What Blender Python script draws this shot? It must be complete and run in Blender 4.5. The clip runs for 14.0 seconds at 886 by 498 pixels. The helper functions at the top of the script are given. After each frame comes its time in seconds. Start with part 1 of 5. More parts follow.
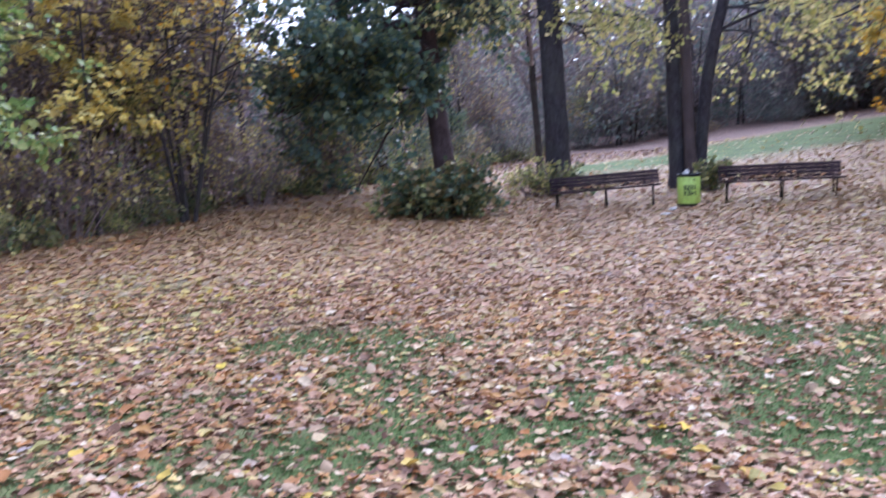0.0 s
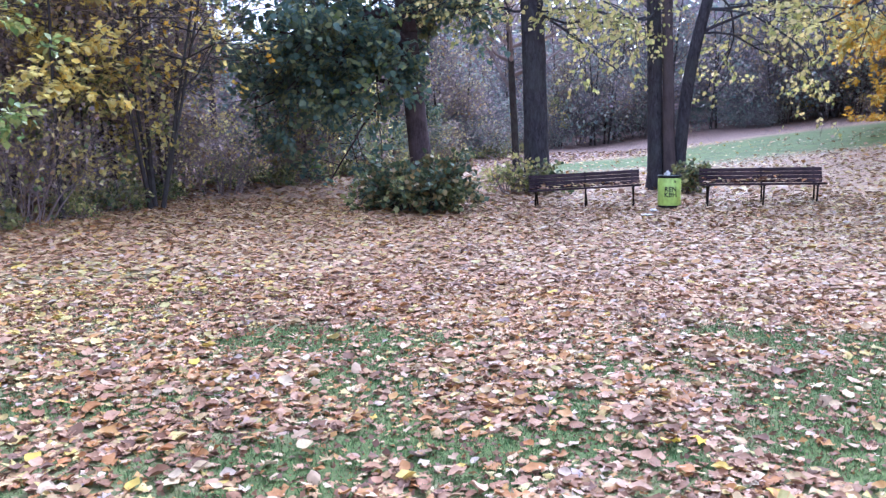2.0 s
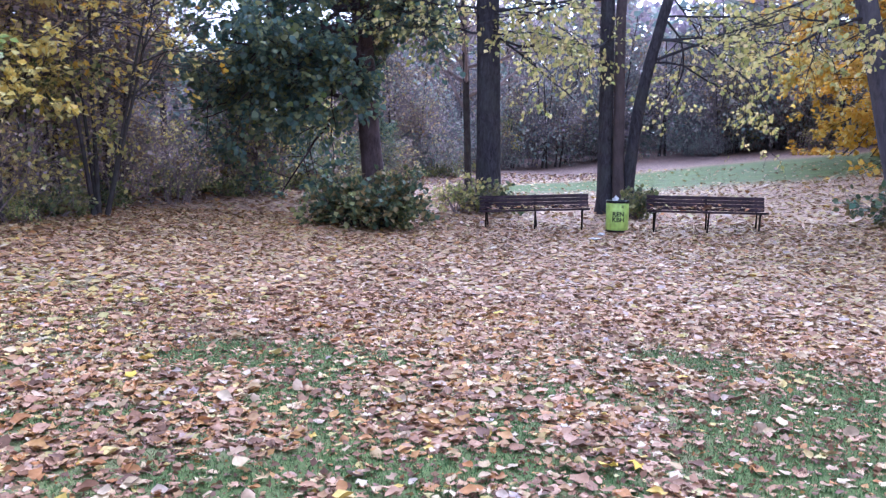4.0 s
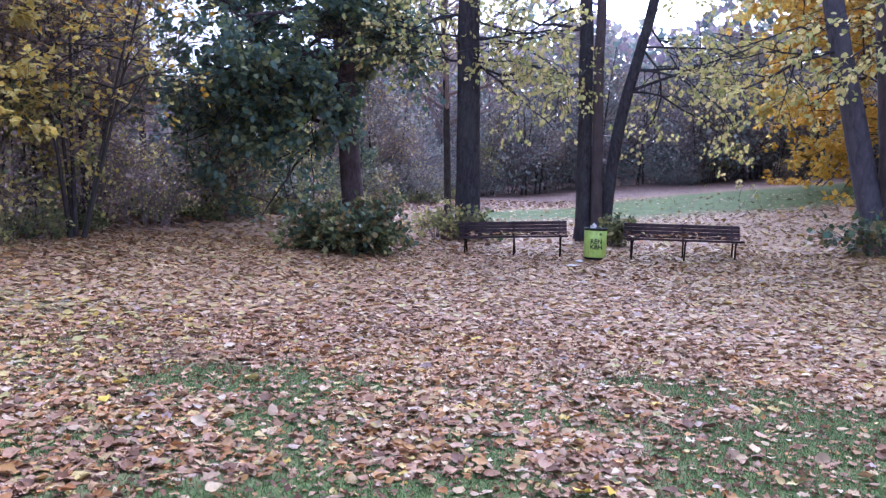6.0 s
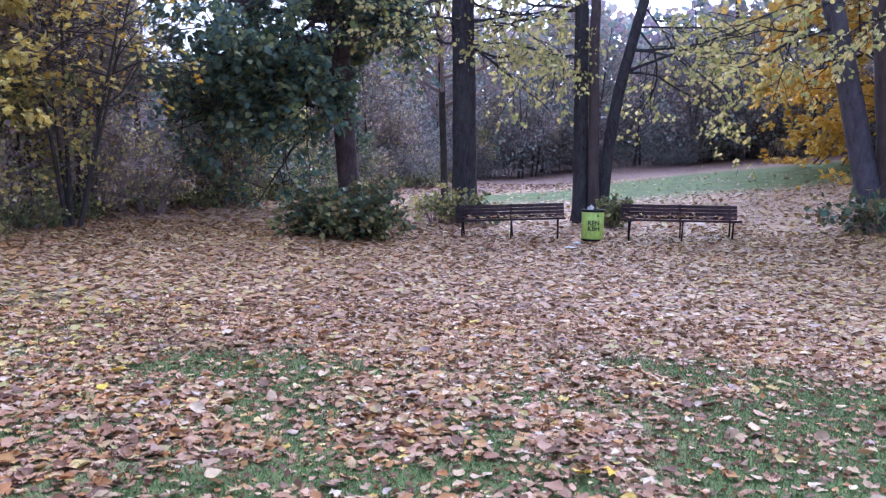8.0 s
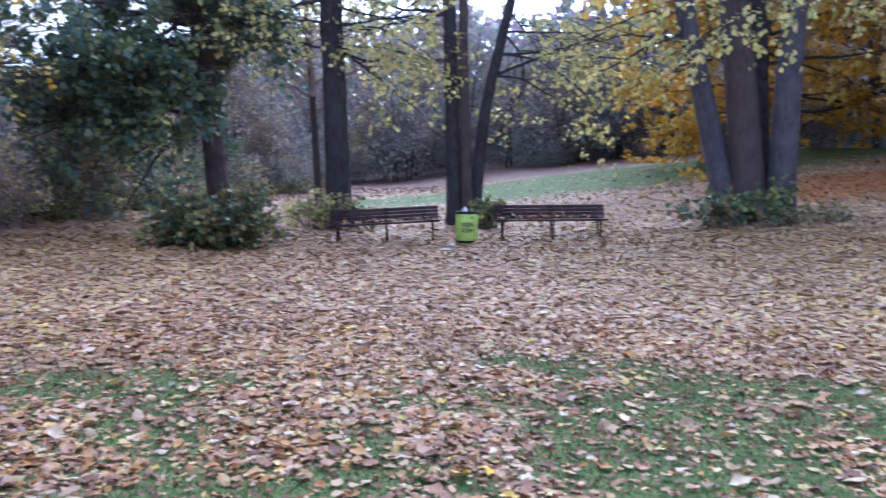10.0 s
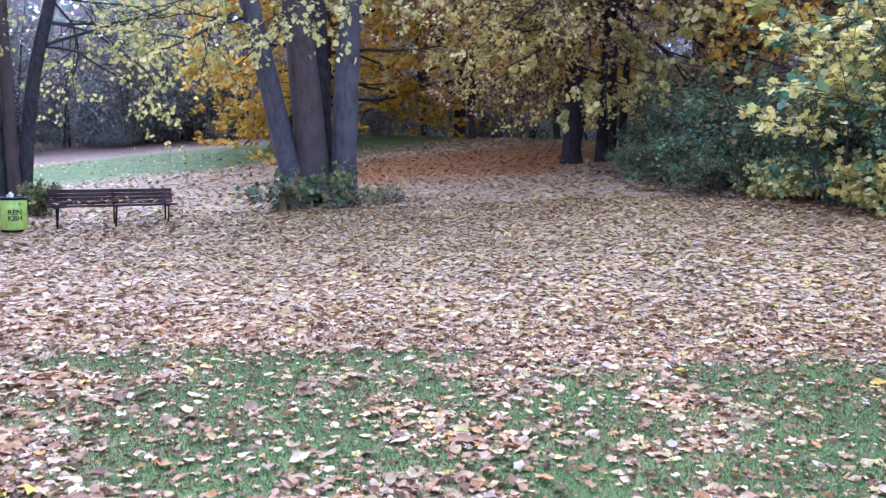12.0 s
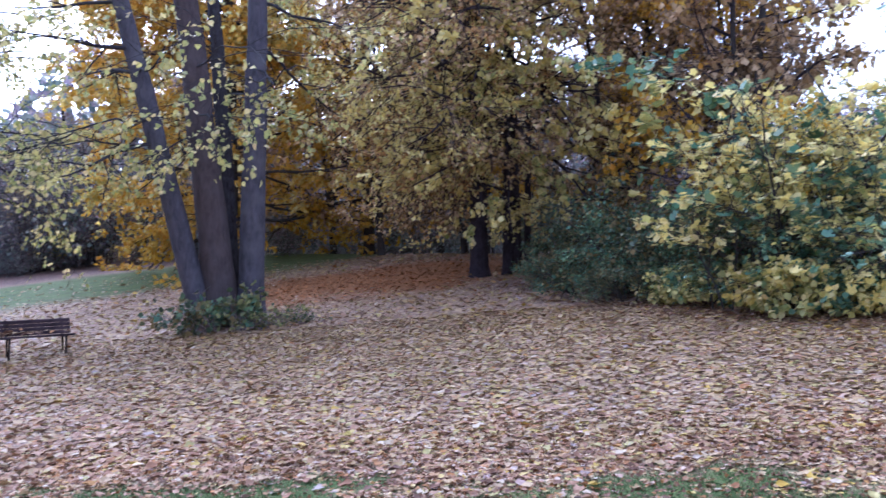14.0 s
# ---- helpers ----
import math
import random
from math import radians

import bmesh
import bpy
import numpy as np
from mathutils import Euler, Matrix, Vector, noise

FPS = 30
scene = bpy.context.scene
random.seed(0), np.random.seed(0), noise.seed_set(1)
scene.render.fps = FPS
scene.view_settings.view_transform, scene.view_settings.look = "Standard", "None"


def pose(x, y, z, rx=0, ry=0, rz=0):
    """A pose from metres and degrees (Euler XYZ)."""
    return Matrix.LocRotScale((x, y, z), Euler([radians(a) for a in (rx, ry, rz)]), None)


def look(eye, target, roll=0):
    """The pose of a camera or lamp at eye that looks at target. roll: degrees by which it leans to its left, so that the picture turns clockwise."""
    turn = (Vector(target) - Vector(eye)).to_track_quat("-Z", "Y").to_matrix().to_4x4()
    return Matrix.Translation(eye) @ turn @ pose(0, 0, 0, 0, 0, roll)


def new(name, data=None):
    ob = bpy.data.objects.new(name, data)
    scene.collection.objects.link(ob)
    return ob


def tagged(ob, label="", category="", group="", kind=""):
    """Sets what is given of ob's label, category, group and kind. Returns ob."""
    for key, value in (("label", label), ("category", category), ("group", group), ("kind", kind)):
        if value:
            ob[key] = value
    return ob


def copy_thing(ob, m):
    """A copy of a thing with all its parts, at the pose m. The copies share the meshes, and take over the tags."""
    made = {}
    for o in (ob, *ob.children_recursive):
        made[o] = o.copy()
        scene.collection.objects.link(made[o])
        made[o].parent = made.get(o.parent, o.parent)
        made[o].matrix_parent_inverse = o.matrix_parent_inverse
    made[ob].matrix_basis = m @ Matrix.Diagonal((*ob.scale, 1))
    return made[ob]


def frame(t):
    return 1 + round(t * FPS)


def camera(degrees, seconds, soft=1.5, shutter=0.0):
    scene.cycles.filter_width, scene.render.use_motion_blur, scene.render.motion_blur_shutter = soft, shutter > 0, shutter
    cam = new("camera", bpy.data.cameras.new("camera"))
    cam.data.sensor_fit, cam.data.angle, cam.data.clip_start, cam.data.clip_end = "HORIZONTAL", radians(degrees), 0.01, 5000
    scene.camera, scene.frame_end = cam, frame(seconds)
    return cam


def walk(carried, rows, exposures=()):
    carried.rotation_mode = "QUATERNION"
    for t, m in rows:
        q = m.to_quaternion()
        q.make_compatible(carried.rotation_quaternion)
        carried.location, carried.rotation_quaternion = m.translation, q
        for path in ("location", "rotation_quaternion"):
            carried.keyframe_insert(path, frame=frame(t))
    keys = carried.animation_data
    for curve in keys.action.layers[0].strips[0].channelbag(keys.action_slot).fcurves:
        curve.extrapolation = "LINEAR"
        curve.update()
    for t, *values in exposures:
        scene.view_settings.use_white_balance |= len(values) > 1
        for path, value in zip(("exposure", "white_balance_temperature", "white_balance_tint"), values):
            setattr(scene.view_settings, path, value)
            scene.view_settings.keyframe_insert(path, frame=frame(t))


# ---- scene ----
cam = camera(55.0, 14.0, soft=1.4, shutter=0.4)
# seconds, stops, kelvin, tint
EXPOSURES = [(0.0, 1.58, 4990, 20), (1.0, 2.15, 4840, 18), (2.0, 2.0, 4780, 20), (3.2, 1.9, 4780, 22), (6.0, 1.57, 4820, 25), (9.5, 1.52, 4730, 20), (10.5, 1.6, 4650, 17), (11.0, 1.83, 4660, 17), (12.5, 2.08, 4660, 17), (13.0, 1.95, 4670, 20), (13.5, 1.6, 4720, 23), (14.0, 1.52, 4720, 23)]
PATH = [
    (0, (0.114, 0.039, 1.779), (-0.0185, 2.0184, 1.5256), -3.23),
    (0.5, (0.084, 0.099, 1.755), (-0.1970, 2.0446, 1.3867), -3.23),
    (1, (-0.017, 0.222, 1.723), (-0.2913, 2.1768, 1.4012), -1.70),
    (1.5, (-0.106, 0.39, 1.711), (-0.1841, 2.3678, 1.4243), -1.87),
    (2, (-0.109, 0.436, 1.718), (-0.1641, 2.4175, 1.4524), -1.24),
    (2.5, (-0.092, 0.454, 1.725), (-0.0692, 2.4360, 1.4583), 0.20),
    (3, (-0.085, 0.45, 1.727), (-0.0319, 2.4332, 1.4740), 0.82),
    (5.5, (-0.073, 0.421, 1.73), (0.0093, 2.4111, 1.5490), 1.24),
    (6, (-0.065, 0.408, 1.731), (0.0426, 2.3984, 1.5672), 1.62),
    (6.5, (-0.055, 0.397, 1.737), (0.0592, 2.3868, 1.5707), 1.44),
    (7, (-0.057, 0.409, 1.734), (0.0435, 2.3974, 1.5439), 0.92),
    (7.2, (-0.058, 0.412, 1.731), (0.0521, 2.3988, 1.5296), 1.04),
    (9.3, (-0.053, 0.466, 1.715), (0.0716, 2.4531, 1.5256), 0.25),
    (9.5, (-0.048, 0.469, 1.714), (0.1237, 2.4535, 1.5338), -0.17),
    (10, (-0.02, 0.475, 1.717), (0.3784, 2.4257, 1.5274), -0.24),
    (10.5, (0.015, 0.459, 1.728), (0.6730, 2.3328, 1.4914), -0.23),
    (11, (0.074, 0.458, 1.729), (1.0219, 2.2046, 1.5035), -0.21),
    (11.5, (0.11, 0.475, 1.724), (1.2781, 2.0825, 1.4970), 0.55),
    (12, (0.131, 0.475, 1.733), (1.3964, 2.0070, 1.5054), 0.55),
    (12.5, (0.143, 0.459, 1.738), (1.4340, 1.9722, 1.5287), -0.38),
    (13, (0.164, 0.448, 1.751), (1.5329, 1.9010, 1.6289), -0.59),
    (13.5, (0.144, 0.428, 1.772), (1.4966, 1.9012, 1.7668), -0.92),
    (14, (0.142, 0.402, 1.79), (1.5680, 1.8038, 1.8295), -1.35),
]
walk(cam, [(t, look(eye, target, roll)) for t, eye, target, roll in PATH],
     exposures=EXPOSURES)

# ---- light: an overcast autumn afternoon ----
SUN_ELEVATION, SUN_AZIMUTH = 42.0, 25.0
world = bpy.data.worlds.new("overcast_sky")
scene.world = world
world.use_nodes = True
wn, wl = world.node_tree.nodes, world.node_tree.links
sky = wn.new("ShaderNodeTexSky")
sky.sky_type, sky.sun_disc = "NISHITA", False
sky.sun_elevation, sky.sun_rotation = radians(SUN_ELEVATION), radians(SUN_AZIMUTH)
sky.dust_density, sky.air_density = 4.0, 1.0
pale = wn.new("ShaderNodeHueSaturation")
pale.inputs["Saturation"].default_value = 0.22
wl.new(sky.outputs["Color"], pale.inputs["Color"])
wl.new(pale.outputs["Color"], wn["Background"].inputs["Color"])
wn["Background"].inputs["Strength"].default_value = 0.15
sun = new("sun", bpy.data.lights.new("sun", "SUN"))
sun.data.energy, sun.data.angle, sun.data.color = 0.5, radians(60), (1.0, 0.96, 0.92)
sun.matrix_basis = look((0, 0, 0), (-math.sin(radians(SUN_AZIMUTH)), -math.cos(radians(SUN_AZIMUTH)), -math.tan(radians(SUN_ELEVATION))))


# ---- terrain and cover ----
def softplus(v, w):
    return w * np.log1p(np.exp(np.clip(np.asarray(v, float) / w, -30, 30)))


def ground_z(x, y):
    """The lawn is nearly level by the viewer, and rises to the right and away."""
    return -0.03 * np.clip(x, -25, 60) + 0.125 * softplus(np.minimum(x, 30) - 7, 1.2) + 0.03 * softplus(np.minimum(y, 110) - 17, 3) + 0.19 * np.exp(-((x - 7.6) ** 2 + (y - 19.0) ** 2) / 9.0)


def smooth(a, b, v):
    v = np.clip((np.asarray(v, float) - a) / (b - a), 0, 1)
    return v * v * (3 - 2 * v)


def value_noise(x, y, size, seed):
    x, y = np.asarray(x, float) / size, np.asarray(y, float) / size
    ix, iy = np.floor(x), np.floor(y)
    fx, fy = x - ix, y - iy
    fx, fy = fx * fx * (3 - 2 * fx), fy * fy * (3 - 2 * fy)

    def h(a, b):
        v = np.sin(a * 127.1 + b * 311.7 + seed * 74.7) * 43758.5453
        return v - np.floor(v)
    top = h(ix, iy) * (1 - fx) + h(ix + 1, iy) * fx
    low = h(ix, iy + 1) * (1 - fx) + h(ix + 1, iy + 1) * fx
    return top * (1 - fy) + low * fy


def lawn(x, y):
    """How far the far lawn is bare of leaves, 0 to 1."""
    x, y = np.asarray(x, float), np.asarray(y, float)
    wob = 1.6 * (value_noise(x, y, 3.0, 5) - 0.5)
    start = np.interp(x, [2, 6, 9, 14, 20, 28, 36], [28.5, 30.3, 32.0, 31.5, 31.8, 32.5, 34]) + wob
    end = np.interp(x, [2, 5, 7.5, 11, 14, 20, 30, 36], [34.5, 37.5, 39, 42.5, 43, 43.5, 45, 44]) + wob
    return smooth(-2.2, 3.2, y - start) * smooth(-1.0, 1.5, end - y) * smooth(0.5, 3, x) * smooth(52, 44, x)


# open patches of grass: x, y, half width, half depth
PATCHES = ((-1.6, 7.5, 0.7, 0.35), (-0.7, 7.0, 0.5, 0.45), (-0.8, 6.0, 0.55, 0.5), (-2.2, 5.5, 0.55, 0.3), (-0.7, 5.2, 0.4, 0.5), (-0.9, 4.6, 0.6, 0.25), (0.45, 5.5, 0.35, 0.4), (1.2, 6.5, 0.5, 0.35), (2.8, 7.6, 0.65, 0.4),
           (2.8, 6.4, 0.8, 0.5), (2.1, 5.4, 0.7, 0.5), (3.4, 6.7, 0.9, 0.5), (4.3, 6.5, 0.9, 0.4), (3.4, 5.3, 1.1, 0.7), (2.3, 4.7, 0.8, 0.5), (4.7, 4.5, 0.9, 0.7), (4.0, 3.7, 0.8, 0.6), (6.3, 3.9, 0.8, 0.5), (7.2, 3.7, 0.7, 0.5), (5.2, 2.9, 1.0, 0.5), (6.2, 2.7, 0.8, 0.5), (5.1, 6.3, 0.5, 0.25))


def thin_grass(x, y):
    """The stretch on the left where yellowed grass stands up between small leaves."""
    return smooth(1.6, 0.6, np.hypot((x + 4.2) / 1.7, (y - 9.0) / 2.2))


def grass_near(x, y):
    """Open patches of grass between the leaves near the viewer, 0 to 1."""
    x, y = np.asarray(x, float), np.asarray(y, float)
    d = np.hypot(x, y - 0.3)
    wx = x + 0.5 * (value_noise(x, y, 0.5, 14) - 0.5)
    wy = y + 0.4 * (value_noise(x, y, 0.5, 15) - 0.5)
    open_ = np.zeros_like(x)
    for px, py, rx, ry in PATCHES:
        open_ = np.maximum(open_, np.exp(-(((wx - px) / rx) ** 2 + ((wy - py) / ry) ** 2) * 0.7))
    patch = 0.38 * open_ + 0.30 * value_noise(x, y, 0.7, 11) + 0.36 * value_noise(x, y, 0.26, 12)
    lim = 0.46 - 0.05 * smooth(0.5, 4.0, x) + 0.5 * smooth(7.4, 9.8, d + 0.8 * (value_noise(x, y, 1.2, 16) - 0.5))
    return np.maximum(smooth(lim - 0.07, lim + 0.12, patch), 0.55 * thin_grass(x, y) * smooth(0.35, 0.6, 0.5 * value_noise(x, y, 0.5, 17) + 0.5 * value_noise(x, y, 0.2, 18)))


def beech_floor(x, y):
    """Where the orange beech leaves lie."""
    wob = 1.5 * (value_noise(x, y, 2.5, 21) - 0.5)
    under = smooth(4.6, 2.2, np.hypot((np.asarray(x) - 22.0) / 2.2, (np.asarray(y) - 24.2) / 1.3) + wob)
    return under


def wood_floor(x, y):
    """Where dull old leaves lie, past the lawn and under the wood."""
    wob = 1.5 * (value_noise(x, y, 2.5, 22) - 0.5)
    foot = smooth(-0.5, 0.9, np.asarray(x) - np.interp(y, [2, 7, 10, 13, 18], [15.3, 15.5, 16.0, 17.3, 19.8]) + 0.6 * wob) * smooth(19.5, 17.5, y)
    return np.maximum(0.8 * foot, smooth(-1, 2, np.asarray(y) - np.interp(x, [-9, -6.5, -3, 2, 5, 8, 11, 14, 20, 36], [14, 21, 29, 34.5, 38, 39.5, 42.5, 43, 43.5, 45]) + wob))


# ---- mesh helpers ----
def thing(name, x, y, z=None, turn=0.0):
    ob = new(name)
    ob.matrix_basis = pose(x, y, float(ground_z(x, y)) if z is None else z, 0, 0, turn)
    ob.empty_display_size = 0.3
    return ob


def array_mesh(name, verts, faces, mats, index=None, flat=False):
    """A mesh from arrays: verts n x 3, faces m x k."""
    verts, faces = np.asarray(verts, np.float32), np.asarray(faces, np.int32)
    me = bpy.data.meshes.new(name)
    k = faces.shape[1]
    me.vertices.add(len(verts))
    me.vertices.foreach_set("co", verts.ravel())
    me.loops.add(faces.size)
    me.loops.foreach_set("vertex_index", faces.ravel())
    me.polygons.add(len(faces))
    me.polygons.foreach_set("loop_start", np.arange(0, faces.size, k, dtype=np.int32))
    for m in mats:
        me.materials.append(m)
    if index is not None:
        me.polygons.foreach_set("material_index", np.asarray(index, np.int32))
    me.update(calc_edges=True)
    me.polygons.foreach_set("use_smooth", np.full(len(faces), not flat))
    return me


def child(name, me, parent, label=""):
    ob = new(name, me)
    ob.parent = parent
    return tagged(ob, label)


def part(name, bm, material, parent, label=""):
    me = bpy.data.meshes.new(name)
    bm.to_mesh(me)
    bm.free()
    me.materials.append(material)
    return child(name, me, parent, label)


def box(bm, size, m, bevel=0.0):
    made = bmesh.ops.create_cube(bm, size=1)["verts"]
    bmesh.ops.transform(bm, matrix=m @ Matrix.Diagonal((*size, 1)), verts=made)
    if bevel:
        edges = {e for v in made for e in v.link_edges}
        bmesh.ops.bevel(bm, geom=list(edges), offset=bevel, segments=2, affect="EDGES", profile=0.5)


def tube(points, radii, sides, rough=0.0, rng=None, flare=None):
    """Verts and quads of a tapering tube along points."""
    points, radii = np.asarray(points, float), np.asarray(radii, float)
    along = np.gradient(points, axis=0)
    along /= np.linalg.norm(along, axis=1)[:, None] + 1e-9
    ref = np.where(np.abs(along[:, 2:3]) > 0.9, [[1.0, 0, 0]], [[0, 0, 1.0]])
    u = np.cross(along, ref)
    u /= np.linalg.norm(u, axis=1)[:, None] + 1e-9
    v = np.cross(along, u)
    a = np.arange(sides) * 2 * np.pi / sides
    r = radii[:, None] * np.ones(sides)
    if rough:
        lobes = 1 + rough * (np.sin(3 * a + rng.uniform(0, 6)) * 0.6 + np.sin(5 * a + rng.uniform(0, 6)) * 0.5)
        r = r * lobes * (1 + rough * 0.5 * rng.standard_normal(r.shape))
    verts = points[:, None] + r[..., None] * (u[:, None] * np.cos(a)[:, None] + v[:, None] * np.sin(a)[:, None])
    n = len(points)
    i = np.arange(n - 1)[:, None] * sides + np.arange(sides)
    j = np.arange(n - 1)[:, None] * sides + (np.arange(sides) + 1) % sides
    return verts.reshape(-1, 3), np.stack([i, j, j + sides, i + sides], -1).reshape(-1, 4)


class Wood:
    """Gathers tubes into one mesh."""
    def __init__(self):
        self.v, self.f, self.n = [], [], 0

    def add(self, v, f):
        self.v.append(v)
        self.f.append(f + self.n)
        self.n += len(v)

    def mesh(self, name, mat):
        return array_mesh(name, np.concatenate(self.v), np.concatenate(self.f), [mat])


def bend(rng, p, d, length, n, wobble, lift):
    """A crooked line from p along d; lift bends it up (or down) as it goes."""
    pts, p, d = [np.array(p, float)], np.array(p, float), np.array(d, float)
    for _ in range(n):
        d = d + rng.standard_normal(3) * wobble + (0, 0, lift)
        d /= np.linalg.norm(d)
        p = p + d * length / n
        pts.append(p)
    return np.array(pts)


TWIGLET = (np.array([[-0.014, 0, 0], [0.014, 0, 0], [0.0, 1, 0.05]]), np.array([[0, 1, 2]]))
NODES = []


def fine_twigs(rng, spec, mat, root):
    """The finest bare twigs, gathered round the ends of the boughs."""
    if not spec.get("haze"):
        return
    per, short, long = spec["haze"]
    nodes = np.repeat(np.array(NODES), per, axis=0)
    n = len(nodes)
    pos = nodes[:, :3] + rng.standard_normal((n, 3)) * spec.get("scatter", 0.05) * 1.5
    pos[:, 2] = np.maximum(pos[:, 2], 0.05)
    way = nodes[:, 3:] + rng.standard_normal((n, 3)) * 0.8 + (0, 0, 0.25)
    child("brushwood", leaves_mesh("brushwood", rng, pos, way, rng.uniform(short, long, n), TWIGLET, [mat], 0.2), root)


# leaf outlines: x across, y along, z off the plane
LEAF_PLAIN = (np.array([[0, 0, 0], [0.42, 0.45, 0.10], [0, 1, -0.06], [-0.42, 0.45, 0.10]]), np.array([[0, 1, 2], [0, 2, 3]]))
STAR_RIM = np.radians([-60, -20, 10, 40, 90, 140, 170, 200, 240])
STAR_R = np.array([0.30, 0.56, 0.30, 0.62, 0.72, 0.62, 0.30, 0.56, 0.30])
LEAF_STAR = (np.array([[0, 0.45, 0]] + [[r * math.cos(a), 0.45 + r * math.sin(a), 0.22 * r * r] for a, r in zip(STAR_RIM, STAR_R)]), np.array([[0, i, i + 1] for i in range(1, 9)]))
LEAF_BROAD = (np.array([[0, 0, 0], [0.40, 0.18, 0.08], [0.46, 0.52, 0.10], [0, 1.0, -0.10], [-0.46, 0.52, 0.10], [-0.40, 0.18, 0.08]]),
              np.array([[0, 1, 2], [0, 2, 3], [0, 3, 4], [0, 4, 5]]))


def lobed(rng, curl, lobes=5):
    """A maple-like leaf as a fan, cupped and twisted."""
    ring = []
    for i in range(lobes):
        a = np.pi * (0.5 + (i - (lobes - 1) / 2) * 1.25 / lobes * 1.35)
        r = 0.62 - 0.13 * abs(i - (lobes - 1) / 2) + rng.uniform(-0.05, 0.05)
        ring.append((a - 0.06, r))
        if i < lobes - 1:
            ring.append((a + 0.24, r * rng.uniform(0.58, 0.80)))
    ring.append((ring[-1][0] + 0.24, 0.34))
    ring.append((np.pi * 1.5, 0.12))
    ring.append((ring[0][0] - 0.24, 0.34))
    a, r = np.array(ring).T
    x, y = np.cos(a) * r, np.sin(a) * r
    z = curl * (x * x * 1.3 + y * y * 0.8) + rng.uniform(-0.10, 0.10, len(x)) + 0.12 * np.sin(2 * a + rng.uniform(0, 6)) * r
    v = np.c_[np.r_[0, x], np.r_[0, y], np.r_[0, z]]
    k = len(x)
    i = np.arange(k)
    return v, np.stack([np.zeros(k, int), i + 1, (i + 1) % k + 1], -1)


def oval(rng, curl):
    """A pointed broad leaf with a ragged rim, as a fan of ten."""
    a = np.arange(10) * np.pi / 5 + np.pi / 2
    r = np.array([0.66, 0.47, 0.36, 0.37, 0.40, 0.46, 0.40, 0.37, 0.36, 0.47]) * (1 + rng.uniform(-0.13, 0.13, 10))
    x, y = np.cos(a) * r, np.sin(a) * r
    z = curl * (x * x * 2.4 + y * y * 0.7) + rng.uniform(-0.08, 0.08, 10)
    i = np.arange(10)
    return np.c_[np.r_[0, x], np.r_[0, y], np.r_[0, z]], np.stack([np.zeros(10, int), i + 1, (i + 1) % 10 + 1], -1)


def leaves_mesh(name, rng, pos, along, size, shape, mats, up=0.6, index=None):
    """One mesh of leaves at pos, pointing along, of those sizes."""
    pos, along, size = np.asarray(pos, float), np.asarray(along, float), np.asarray(size, float)
    n = len(pos)
    y = along / (np.linalg.norm(along, axis=1)[:, None] + 1e-9)
    z = rng.standard_normal((n, 3)) * (1 - up) + np.array([0, 0, up])
    z -= y * (z * y).sum(1)[:, None]
    z /= np.linalg.norm(z, axis=1)[:, None] + 1e-9
    x = np.cross(y, z)
    tv, tf = shape
    v = pos[:, None] + size[:, None, None] * (x[:, None] * tv[:, :1] + y[:, None] * tv[:, 1:2] + z[:, None] * tv[:, 2:])
    f = (np.arange(n) * len(tv))[:, None, None] + tf
    if index is not None:
        index = np.repeat(index, len(tf))
    return array_mesh(name, v.reshape(-1, 3), f.reshape(-1, tf.shape[1]), mats, index)


# ---- materials ----
def material(name, rough=0.8):
    m = bpy.data.materials.new(name)
    m.use_nodes = True
    n, l = m.node_tree.nodes, m.node_tree.links
    p = n["Principled BSDF"]
    p.inputs["Roughness"].default_value = rough
    p.inputs["Specular IOR Level"].default_value = 0.5 if rough < 0.5 else 0.18
    return m, n, l, p


def ramp(n, stops, mode="LINEAR"):
    r = n.new("ShaderNodeValToRGB")
    r.color_ramp.interpolation = mode
    e = r.color_ramp.elements
    while len(e) < len(stops):
        e.new(0.5)
    for k, (at, c) in enumerate(stops):
        e[k].position, e[k].color = at, (*c, 1)
    return r


